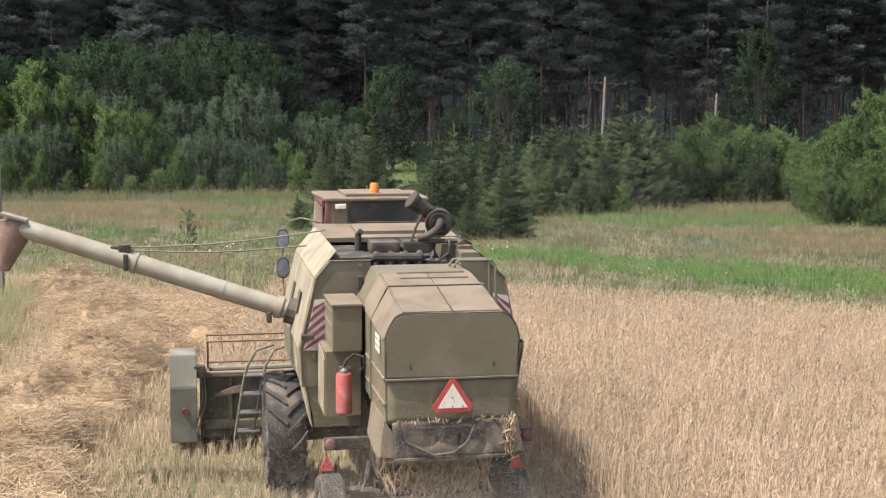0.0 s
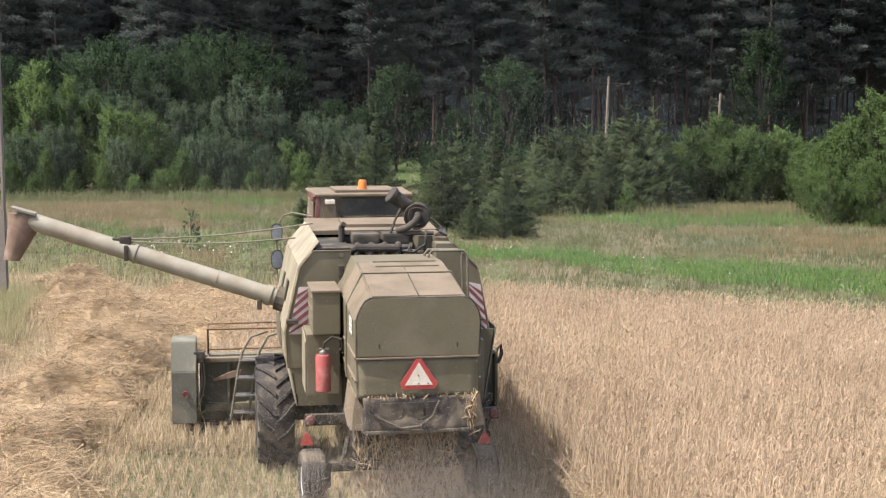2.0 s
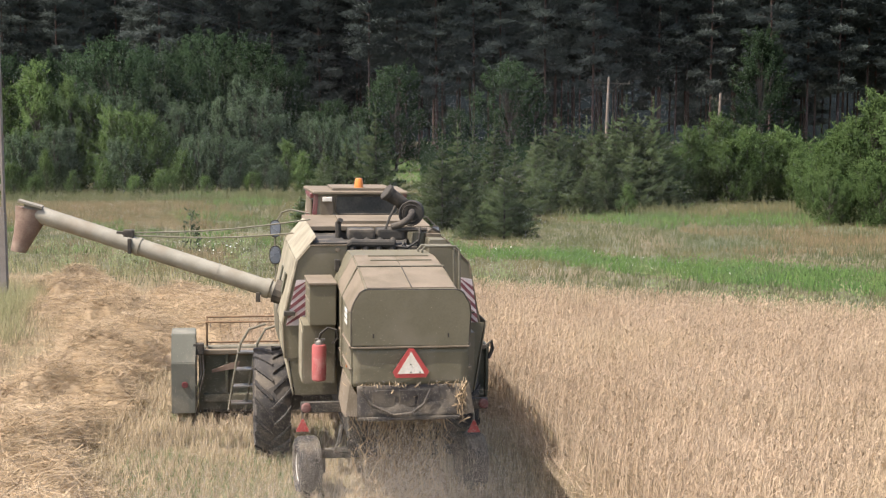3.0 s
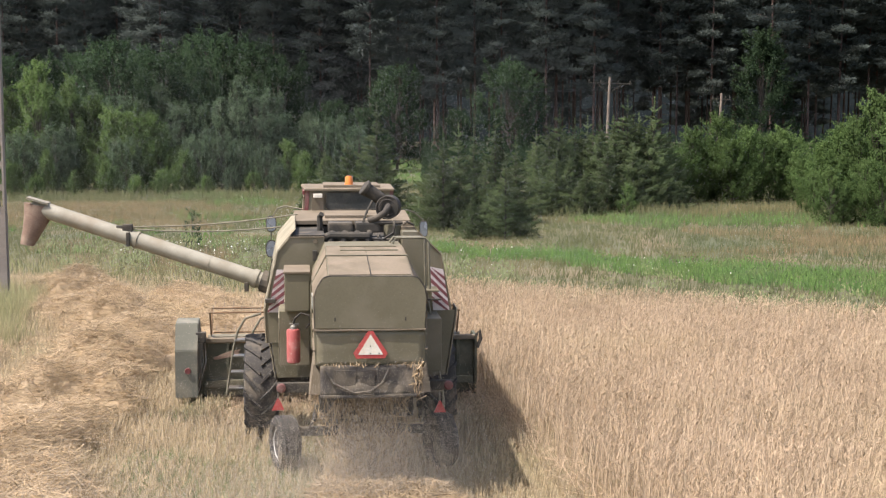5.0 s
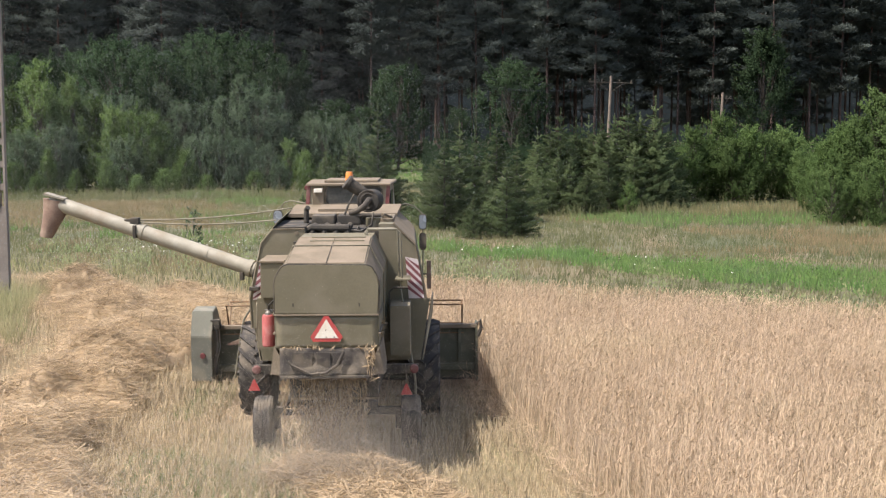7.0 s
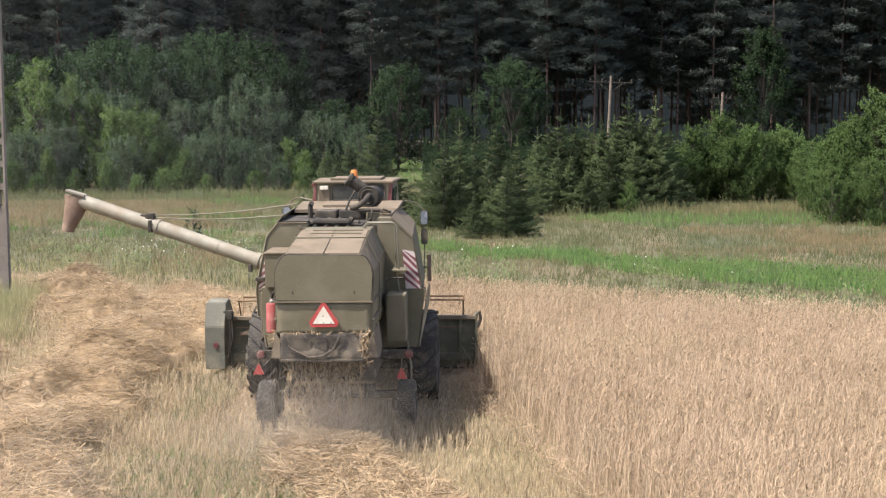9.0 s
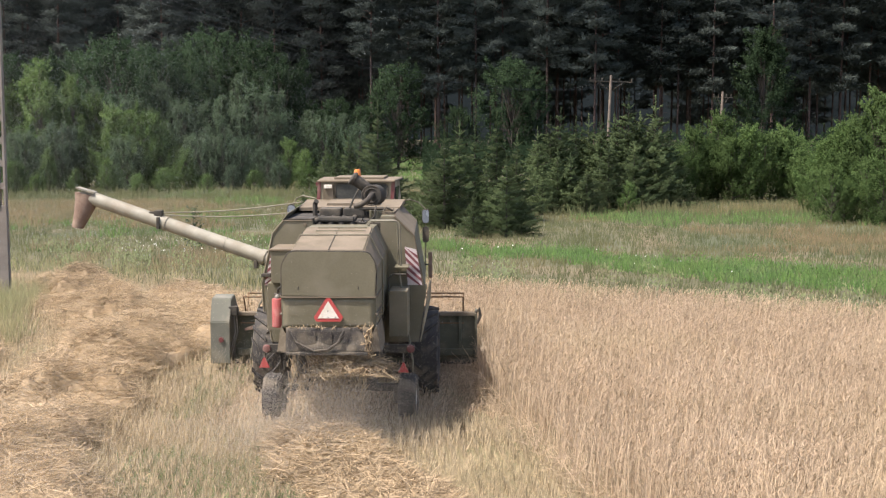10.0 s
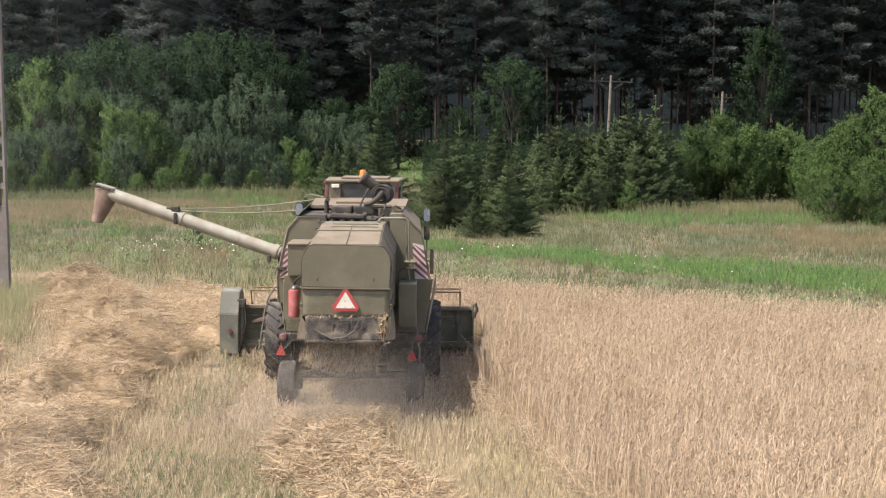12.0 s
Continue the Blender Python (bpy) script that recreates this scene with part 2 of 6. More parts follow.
def strands(name, g, p, length, width, lean=None, wild=1.0):
    """Many flat straws: centres p, lengths round length; lean: the way they tend to point; wild: how far they stray from it."""
    n = len(p)
    d = g.normal(size=(n, 3)) * wild
    if lean is not None:
        d = d + np.array(lean, float)
    d /= np.linalg.norm(d, axis=1, keepdims=True)
    s = np.cross(d, g.normal(size=(n, 3)))
    s /= np.linalg.norm(s, axis=1, keepdims=True) + 1e-9
    hl = (length * g.uniform(0.5, 1.3, n) / 2)[:, None]
    hw = (width * g.uniform(0.6, 1.3, n) / 2)[:, None]
    bend = np.cross(d, s) * hl * g.uniform(-0.25, 0.25, n)[:, None]
    v = np.stack([p - d * hl - s * hw, p - d * hl + s * hw, p + bend + s * hw, p + bend - s * hw, p + d * hl + s * hw * 0.7, p + d * hl - s * hw * 0.7], 1)
    i = np.arange(n)[:, None] * 6
    return soft_soup(name, v.reshape(-1, 3), np.concatenate([i + [0, 1, 2, 3], i + [3, 2, 4, 5]]), OPEN_SIDE, 2.0)


def stalks(name, g, p, length, width, lean, wild):
    """Straight cut stalks: one flat piece each, centres p."""
    n = len(p)
    d = g.normal(size=(n, 3)) * wild + np.array(lean, float)
    d /= np.linalg.norm(d, axis=1, keepdims=True)
    s = np.cross(d, g.normal(size=(n, 3)))
    s /= np.linalg.norm(s, axis=1, keepdims=True) + 1e-9
    hl = (length * g.uniform(0.5, 1.3, n) / 2)[:, None]
    hw = (width * g.uniform(0.6, 1.3, n) / 2)[:, None]
    v = np.stack([p - d * hl - s * hw, p - d * hl + s * hw, p + d * hl + s * hw * 0.8, p + d * hl - s * hw * 0.8], 1)
    return soft_soup(name, v.reshape(-1, 3), np.arange(n)[:, None] * 4 + [0, 1, 2, 3], OPEN_SIDE, 1.7)


# ---- the harvester's way over the field: seconds, x, y, z, pitch, roll, turn (degrees) ----
WAY = [
    (0, 0.133, 12.379, -0.017, 0.60, 0.12, 10.92),
    (0.5, -0.025, 12.641, -0.025, 0.63, -0.09, 10.11),
    (1, -0.144, 12.852, -0.020, 0.60, -0.33, 9.22),
    (1.5, -0.213, 13.114, -0.006, 0.47, -0.50, 9.03),
    (2, -0.247, 13.428, -0.011, 0.43, 0.05, 9.59),
    (2.5, -0.292, 13.707, -0.014, 0.43, 0.54, 9.88),
    (3, -0.366, 13.985, -0.002, 0.25, 0.72, 9.71),
    (5, -0.863, 15.013, 0.017, -0.13, 0.27, 6.35),
    (5.5, -1.072, 15.249, 0.012, -0.01, -0.12, 4.03),
    (6, -1.245, 15.508, 0.019, -0.07, -0.35, 2.16),
    (6.5, -1.379, 15.777, 0.025, -0.12, -0.24, 0.73),
    (7, -1.467, 16.026, 0.029, -0.14, -0.42, -0.09),
    (9, -1.598, 17.106, 0.033, -0.41, -0.54, -1.70),
    (9.5, -1.604, 17.337, 0.028, -0.65, -0.64, -1.79),
    (10, -1.593, 17.629, 0.015, -0.46, -0.21, -1.66),
    (10.5, -1.568, 17.943, -0.008, -0.45, 0.13, -1.24),
    (11, -1.541, 18.271, -0.027, -0.23, 0.28, -1.05),
    (11.5, -1.515, 18.546, -0.023, -0.49, 0.21, -0.73),
    (12, -1.472, 18.816, -0.023, -0.72, 0.57, 0.01),
]


def way_at(t):
    """The harvester's pose at t seconds, between the rows of WAY."""
    ts = [r[0] for r in WAY]
    x, y, z, rx, ry, rz = (float(np.interp(t, ts, [r[k] for r in WAY])) for k in range(1, 7))
    return pose(x, y, z, rx, ry, rz)


# ---- the harvester (its own space: x to its right, y forwards, z up, rear panel at y = 0) ----
def tyre_wheel(name, parent, r, width, rim_r, lugs, at, side, tractor):
    I = Matrix.Identity(4)
    bm = bmesh.new()
    w = width / 2
    turned(bm, [(-w * 0.72, rim_r), (-w * 0.95, rim_r * 1.12), (-w, (r + rim_r) / 2), (-w * 0.92, r * 0.94), (-w * 0.6, r * 0.975),
                (0, r * 0.985), (w * 0.6, r * 0.975), (w * 0.92, r * 0.94), (w, (r + rim_r) / 2), (w * 0.95, rim_r * 1.12), (w * 0.72, rim_r)], I, 40)
    wheel = tyre = smooth(part(name, bm, RUBBER, parent, "dusty black tyre on a white rim"), 50)
    wheel.matrix_basis = pose(*at)
    if tractor:
        # one lug mesh, laid round the tyre in two slanted rows
        lug = bmesh.new()
        loft(lug, [[(w * 0.02, -0.035, r * 0.965), (w * 0.02, 0.035, r * 0.965), (w * 0.02, 0.025, r * 1.03), (w * 0.02, -0.025, r * 1.03)],
                   [(w * 0.6, 0.09, r * 0.955), (w * 0.6, 0.165, r * 0.955), (w * 0.6, 0.155, r * 1.01), (w * 0.6, 0.10, r * 1.01)],
                   [(w * 0.99, 0.19, r * 0.90), (w * 0.99, 0.275, r * 0.88), (w * 1.0, 0.265, r * 0.93), (w * 1.0, 0.20, r * 0.95)]])
        me = bpy.data.meshes.new("lug")
        bmesh.ops.recalc_face_normals(lug, faces=lug.faces)
        lug.to_mesh(me)
        lug.free()
        me.materials.append(RUBBER)
        for k in range(lugs):
            for flip in (0, 1):
                ob = new("lug", me)
                ob.parent = tyre
                a = 360 * (k + 0.5 * flip) / lugs
                ob.matrix_basis = pose(0, 0, 0, a, 0, 0) @ (Matrix.Diagonal((-1, 1, 1, 1)) if flip else Matrix.Identity(4))
    else:
        for k, x in enumerate((-0.62, -0.3, 0.0, 0.3, 0.62)):
            bm = bmesh.new()
            turned(bm, [(x * w - 0.018, r * 0.96), (x * w - 0.014, r), (x * w + 0.014, r), (x * w + 0.018, r * 0.96)], I, 40)
            part("tread_rib", bm, RUBBER, tyre)
    bm = bmesh.new()
    s = side
    turned(bm, [(s * w * 0.74, rim_r * 1.02), (s * w * 0.80, rim_r * 0.98), (s * w * 0.70, rim_r * 0.88), (s * w * 0.45, rim_r * 0.55),
                (s * w * 0.45, rim_r * 0.25), (s * -w * 0.5, rim_r * 0.25), (s * -w * 0.7, rim_r * 0.9), (s * -w * 0.72, rim_r * 1.02)], I, 32)
    rim = smooth(part("rim", bm, RIM, wheel, "dusty white painted rim"), 30)
    bm = bmesh.new()
    turned(bm, [(s * w * 0.4, rim_r * 0.3), (s * w * 0.62, rim_r * 0.28), (s * w * 0.78, rim_r * 0.18), (s * w * 0.8, 0.02)], I, 16)
    part("hub", bm, STEEL, wheel)
    for k in range(8 if tractor else 6):
        bm = bmesh.new()
        a = k * math.tau / (8 if tractor else 6)
        turned(bm, [(s * w * 0.44, 0.014), (s * w * 0.44 + s * 0.03, 0.014)],
               Matrix.Translation((0, rim_r * 0.42 * math.cos(a), rim_r * 0.42 * math.sin(a))), 6)
        part("bolt", bm, STEEL, wheel)
    return wheel


def striped_board(parent, corners, y, stripes=5):
    """A warning board hung on the tank's rear: corners top outer, bottom outer, bottom inner, top inner as (x, z)."""
    to, bo, bi, ti = [Vector((x, y, z)) for x, z in corners]
    bm = bmesh.new()
    plate(bm, [to, bo, bi, ti], (0, 1, 0), 0.012)
    board = part("warning_board", bm, BOARDWHITE, parent, "red and white striped warning board")
    for k in range(stripes):
        u0, u1 = (k + 0.0) / stripes, (k + 0.52) / stripes
        lean = 0.30
        pts = []
        for u, inner in ((u0, 0), (u1, 0), (u1, 1), (u0, 1)):
            w = min(max(u + (0.0 if inner else lean) - 0.15, 0.0), 1.0)
            a, b = (ti, bi) if inner else (to, bo)
            pts.append(a.lerp(b, w) + Vector((0, -0.004, 0)))
        bm = bmesh.new()
        plate(bm, pts, (0, 1, 0), 0.003)
        part("red_stripe", bm, BOARDRED, board)
    return board


def hood_ring(y, top, half_top=0.50, low=1.70):
    return [(-0.66, y, low), (-0.675, y, 2.50 + (top - 2.77) * 0.5), (-half_top, y, top), (half_top, y, top), (0.675, y, 2.50 + (top - 2.77) * 0.5), (0.66, y, low)]


def harvester():
    h = tagged(new("combine_harvester"), "dusty olive-green old combine harvester with unloading auger swung out", "combine harvester")
    rnd = random.Random(5)
    # rear hood
    bm = bmesh.new()
    loft(bm, [hood_ring(0.0, 2.77), hood_ring(0.85, 2.90), hood_ring(1.55, 2.97), hood_ring(2.25, 2.97)], caps=True)
    # drop the underside so that straw can leave
    low = [f for f in bm.faces if all(abs(v.co.z - 1.70) < 0.01 for v in f.verts)]
    bmesh.ops.delete(bm, geom=low, context="FACES_ONLY")
    hood = part("rear_hood", bm, OLIVE, h)
    sol = hood.modifiers.new("thick", "SOLIDIFY")
    sol.thickness, sol.offset = 0.012, -1
    for y0, t0, y1, t1 in ((0.02, 2.77, 0.84, 2.90), (0.86, 2.90, 1.52, 2.97)):
        for x0, x1 in ((-0.49, 0.0), (0.012, 0.49)):
            bm = bmesh.new()
            plate(bm, [(x0, y0, t0 + 0.003), (x1, y0, t0 + 0.003), (x1, y1, t1 + 0.003), (x0, y1, t1 + 0.003)], (0, 0, 1), 0.012)
            part("top_sheet", bm, OLIVE_TOP, hood, "dust-covered top sheet")
        for s in (-1, 1):
            bm = bmesh.new()
            a, b = 2.50 + (t0 - 2.77) * 0.5, 2.50 + (t1 - 2.77) * 0.5
            plate(bm, [(s * 0.678, y0, a + 0.01), (s * 0.678, y1, b + 0.01), (s * 0.503, y1, t1 - 0.004), (s * 0.503, y0, t0 - 0.004)], (s, 0, 0.7), 0.008)
            part("corner_sheet", bm, OLIVE_TOP, hood, "dust-covered corner sheet")
    for s in (-1, 1):
        for y0, z0, y1, z1 in ((-0.01, 2.13, 1.3, 2.20), (-0.01, 1.88, 1.3, 2.0)):
            bm = bmesh.new()
            box(bm, s * 0.668 - 0.018, s * 0.668 + 0.018, y0, y1, z0 - 0.012, z0 + 0.012, 0.006)
            part("side_rib", bm, OLIVE_TOP, hood)
    bm = bmesh.new()
    tube(bm, [(-0.69, 0.86, 1.75), (-0.692, 0.86, 2.56), (-0.51, 0.86, 2.925), (0.51, 0.86, 2.925), (0.692, 0.86, 2.56), (0.69, 0.86, 1.75)], 0.012, 6)
    part("hood_strap", bm, OLIVE, hood)
    bm = bmesh.new()
    tube(bm, [(0.006, 0.0, 2.79), (0.006, 0.85, 2.92)], 0.006, 6)
    part("seam", bm, DARK, hood)
    bm = bmesh.new()
    box(bm, -0.32, 0.42, 1.18, 1.21, 2.94, 2.965, 0.006)
    box(bm, -0.32, 0.42, 1.42, 1.45, 2.97, 2.99, 0.006)
    part("hatch_strip", bm, OLIVE, hood)
    # rear panels
    def arc(cx, cz, r, a0, a1, n=7):
        return [(cx + r * math.cos(radians(a0 + (a1 - a0) * k / (n - 1))), cz + r * math.sin(radians(a0 + (a1 - a0) * k / (n - 1)))) for k in range(n)]

    rim = [(-0.655, 2.14)] + arc(-0.375, 2.50, 0.28, 180, 150, 4) + arc(-0.47, 2.615, 0.15, 128, 92, 4) + arc(0.49, 2.61, 0.145, 88, 52, 4) + arc(0.388, 2.50, 0.28, 30, 0, 4) + [(0.655, 2.12)]
    bm = bmesh.new()
    plate(bm, [(x, -0.006, z) for x, z in rim], (0, -1, 0), 0.02)
    bmesh.ops.bevel(bm, geom=[e for e in bm.edges if all(v.co.y < -0.02 for v in e.verts)], offset=0.012, segments=2, affect="EDGES")
    upper = smooth(part("upper_rear_panel", bm, OLIVE, h), 30)
    # thin dark tube that draws the gap round the panel
    bm = bmesh.new()
    tube(bm, [(x * 1.012, -0.008, z + 0.004) for x, z in rim], 0.010, 6)
    part("panel_seal", bm, DARK, upper, "dark line along the gap round the panel")
    for x in (-0.42, 0.42):
        bm = bmesh.new()
        box(bm, x - 0.008, x + 0.008, -0.03, -0.024, 2.23, 2.275)
        part("slot", bm, DARK, upper)
    bm = bmesh.new()
    rows = 7
    pts = [[(-0.64 + 1.29 * i / 14, -0.012 - 0.012 * noise.noise(Vector((i * 0.55, j * 0.7, 3.0))), 2.105 - 0.42 * j / rows) for i in range(15)] for j in range(rows + 1)]
    vs = [[bm.verts.new(p) for p in r] for r in pts]
    for j in range(rows):
        for i in range(14):
            bm.faces.new((vs[j][i], vs[j + 1][i], vs[j + 1][i + 1], vs[j][i + 1]))
    lower = smooth(part("lower_rear_panel", bm, OLIVE, h, "dented lower rear panel"), 60)
    sol = lower.modifiers.new("thick", "SOLIDIFY")
    sol.thickness = 0.012
    bm = bmesh.new()
    box(bm, -0.665, 0.665, -0.04, 0.0, 2.112, 2.132, 0.005)
    part("rear_rib", bm, OLIVE_TOP, h)
    for x in (-0.60, -0.3, 0.3, 0.60):
        bm = bmesh.new()
        turned(bm, [(0, 0.010), (0.008, 0.008)], Matrix.Translation((x, -0.024, 1.73)) @ pose(0, 0, 0, 0, 0, -90), 8)
        part("rivet", bm, STEEL, lower)
    # rubber curtain under the hood, torn and folded
    bm = bmesh.new()
    vs = [[bm.verts.new((-0.6 + 1.2 * i / 24, -0.03 + 0.022 * noise.noise(Vector((i * 0.35, j * 0.4, 8))) - 0.010 * j,
                         1.70 - 0.36 * j / 8 + 0.025 * noise.noise(Vector((i * 0.5, 2, j * 0.1))) * (j / 8))) for i in range(25)] for j in range(9)]
    for j in range(8):
        for i in range(24):
            bm.faces.new((vs[j][i], vs[j + 1][i], vs[j + 1][i + 1], vs[j][i + 1]))
    curtain = smooth(part("rubber_curtain", bm, CURTAIN, h, "grimy torn rubber curtain"), 60)
    curtain.modifiers.new("thick", "SOLIDIFY").thickness = 0.012
    for x0, x1 in ((-0.42, -0.18), (-0.13, 0.05), (0.08, 0.17)):
        bm = bmesh.new()
        box(bm, x0, x1, -0.082, -0.066, 1.46, 1.65, 0.006)
        part("rubber_pad", bm, CURTAIN, curtain)
    bm = bmesh.new()
    tube(bm, [(-0.55, -0.09, 1.66), (-0.45, -0.12, 1.50), (-0.2, -0.13, 1.38), (0.0, -0.14, 1.40), (0.14, -0.13, 1.50), (0.22, -0.10, 1.66)], 0.018, 6)
    part("rubber_lip", bm, CURTAIN, curtain)
    bm = bmesh.new()
    box(bm, -0.6, 0.55, -0.13, -0.09, 1.32, 1.36, 0.012)
    part("lower_edge", bm, CURTAIN, curtain)
    # side skirts of the hood
    for s in (-1, 1):
        bm = bmesh.new()
        plate(bm, [(s * 0.66, 0.0, 1.71), (s * 0.66, 0.9, 1.71), (s * 0.70, 0.95, 1.36), (s * 0.72, 0.3, 1.33), (s * 0.71, -0.06, 1.36)], (s, 0, 0), 0.015)
        part("hood_skirt", bm, OLIVE_TOP, h, "bent dusty side skirt")
        bm = bmesh.new()
        plate(bm, [(s * 0.66, -0.01, 1.71), (s * 0.71, -0.05, 1.37), (s * 0.50, -0.07, 1.34), (s * 0.60, -0.03, 1.60)], (0, -1, 0), 0.012)
        part("skirt_flap", bm, OLIVE_TOP, h)
    # straw caught at the corner
    g = np.random.default_rng(3)
    n = 70
    p = np.stack([g.uniform(0.50, 0.62, n), g.uniform(-0.14, -0.06, n), g.uniform(1.30, 1.72, n)], 1)
    link("caught_straw", strands("caught_straw", g, p, 0.16, 0.010, (0, 0, -1), 0.5), STRAW, h, "tuft of caught straw", "stuff")
    n = 60
    p = np.stack([g.uniform(-0.6, 0.6, n), g.uniform(-0.07, -0.03, n), g.uniform(1.69, 1.72, n)], 1)
    link("straw_fringe", strands("straw_fringe", g, p, 0.08, 0.010, (0, 0, -1), 1.0), STRAW, h, "fringe of straw under the panel", "stuff")
    # slow vehicle sign
    bm = bmesh.new()
    tri = [(-0.205, 1.845), (-0.17, 1.785), (0.17, 1.785), (0.205, 1.845), (0.03, 2.11), (-0.03, 2.11)]
    plate(bm, [(x, -0.045, z) for x, z in tri], (0, -1, 0), 0.01)
    sign = part("slow_vehicle_sign", bm, SIGNRED, h, "red-bordered slow vehicle triangle")
    bm = bmesh.new()
    plate(bm, [(-0.15, -0.056, 1.83), (0.15, -0.056, 1.83), (0.0, -0.056, 2.075)], (0, -1, 0), 0.004)
    inner = part("sign_centre", bm, SIGNWHITE, sign, "dirty white centre")
    for x, z in ((-0.005, 1.935), (-0.002, 1.845), (0.10, 1.845)):
        bm = bmesh.new()
        turned(bm, [(0, 0.008), (0.006, 0.008)], Matrix.Translation((x, -0.06, z)) @ pose(0, 0, 0, 0, 0, -90), 8)
        part("screw", bm, DARK, sign)
    # number on the hood's side: plain bars
    for k, (y, w) in enumerate(((0.47, 0.05), (0.36, 0.06), (0.26, 0.06))):
        for z in (2.34, 2.405, 2.47):
            bm = bmesh.new()
            box(bm, -0.69, -0.684, y - w / 2, y + w / 2, z, z + 0.045)
            part("marking", bm, WHITEPAINT, hood, "worn white marking")
    bm = bmesh.new()
    turned(bm, [(0, 0.03), (-0.02, 0.025)], Matrix.Translation((-0.665, 0.35, 1.86)), 10)
    part("side_reflector", bm, ORANGE, h, "small orange reflector")
    # chassis and straw walker housing
    bm = bmesh.new()
    box(bm, -0.60, 0.60, 0.9, 4.9, 0.85, 1.72, 0.02)
    part("threshing_body", bm, DARK, h, "grimy dark underbody")
    bm = bmesh.new()
    box(bm, -0.55, 0.55, 1.46, 1.66, 0.50, 0.66, 0.02)
    box(bm, -0.88, 0.88, 1.49, 1.61, 0.47, 0.58, 0.02)
    box(bm, -0.90, -0.82, 1.49, 1.61, 0.28, 0.56, 0.02)
    box(bm, 0.80, 0.88, 1.49, 1.61, 0.28, 0.56, 0.02)
    box(bm, -0.12, 0.12, 1.46, 1.66, 0.46, 1.0, 0.02)
    part("rear_axle", bm, DARK, h)
    bm = bmesh.new()
    box(bm, -1.15, 1.15, 3.50, 3.82, 0.62, 0.92, 0.03)
    part("front_axle", bm, DARK, h)
    bm = bmesh.new()
    tube(bm, [(-0.62, 1.46, 0.90), (-0.66, 1.38, 0.72), (-0.72, 1.38, 0.60), (-0.52, 1.36, 0.58)], 0.03, 6)
    part("steering_rod", bm, DARK, h)
    # grain tank: two outer bins with the engine bay between
    for s, rear in ((-1, 2.18), (1, 2.22)):
        bm = bmesh.new()
        if s < 0:
            prof = [(-0.50, 1.60), (-0.50, 3.03), (-0.97, 3.03), (-1.13, 2.84), (-1.31, 2.05), (-1.29, 1.60)]
        else:
            prof = [(0.56, 1.60), (0.56, 3.10), (0.77, 3.10), (1.08, 2.80), (1.24, 1.98), (1.22, 1.60)]
        loft(bm, [[(x, rear, z) for x, z in prof], [(x * (1.0 if abs(x) < 0.6 else 1.02 if s < 0 else 0.93), 4.55, z + (0.06 if z > 2.5 else 0)) for x, z in prof]])
        bmesh.ops.bevel(bm, geom=[e for e in bm.edges if abs(e.verts[0].co.y - e.verts[1].co.y) > 1], offset=0.012, segments=2, affect="EDGES")
        bin_ = part("grain_tank_side", bm, OLIVE, h)
        bm = bmesh.new()
        tube(bm, [(x, rear - 0.004, z) for x, z in prof[2:]], 0.011, 6)
        # worn edge, in the sunlit paint on the left
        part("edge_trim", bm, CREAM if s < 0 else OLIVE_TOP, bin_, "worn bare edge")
        # sloped and upper outside sheets: dusty, the left ones painted pale as if sunlit
        bm = bmesh.new()
        e, k = 0.004, 1.02 if s < 0 else 0.93
        if s < 0:
            a, b, c = (-0.885, 3.145), (-1.135, 2.845), (-1.313, 2.05)
        else:
            a, b, c = (0.775, 3.105), (1.085, 2.805), (1.243, 1.98)
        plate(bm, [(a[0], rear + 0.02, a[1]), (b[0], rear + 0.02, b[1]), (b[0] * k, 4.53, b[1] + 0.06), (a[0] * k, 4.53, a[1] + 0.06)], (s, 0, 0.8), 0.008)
        part("slope_sheet", bm, CREAM if s < 0 else OLIVE_TOP, bin_, "dusty sheet, coloured as sunlit on the left")
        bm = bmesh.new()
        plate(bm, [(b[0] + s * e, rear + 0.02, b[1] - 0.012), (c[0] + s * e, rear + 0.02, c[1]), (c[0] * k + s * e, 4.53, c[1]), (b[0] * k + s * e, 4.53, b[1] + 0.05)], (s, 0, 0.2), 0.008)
        part("side_sheet", bm, CREAM if s < 0 else OLIVE, bin_, "dusty sheet, coloured as sunlit on the left" if s < 0 else "")
        for y in (2.9, 3.7) if s < 0 else ():
            bm = bmesh.new()
            x = b[0] + s * 0.02
            box(bm, -0.012, 0.006, y, y + 0.22, -0.15, 0.11, 0.003, m=Matrix.Translation(((b[0] + c[0]) / 2 * 1.012 + s * 0.014, 0, (b[1] + c[1]) / 2 + 0.03)) @ pose(0, 0, 0, 0, s * -12, 0))
            part("vent", bm, HEADER_PAINT, bin_, "dark mesh vent")
    bm = bmesh.new()
    loft(bm, [[(-0.90, 3.50, 3.105), (0.78, 3.50, 3.105), (0.78, 3.50, 3.16), (-0.90, 3.50, 3.16)],
              [(-0.92, 4.73, 3.16), (0.80, 4.73, 3.16), (0.80, 4.73, 3.225), (-0.92, 4.73, 3.225)]])
    part("tank_deck", bm, OLIVE_TOP, h, "dust-covered deck")
    bm = bmesh.new()
    loft(bm, [[(-0.46, 3.75, 3.175), (0.42, 3.75, 3.175), (0.42, 3.75, 3.215), (-0.46, 3.75, 3.215)], [(-0.46, 4.40, 3.205), (0.42, 4.40, 3.205), (0.42, 4.40, 3.245), (-0.46, 4.40, 3.245)]])
    part("tank_hatch", bm, OLIVE_TOP, h, "dust-covered hatch")
    bm = bmesh.new()
    box(bm, 0.57, 0.76, 2.5, 3.5, 3.10, 3.15, 0.01)
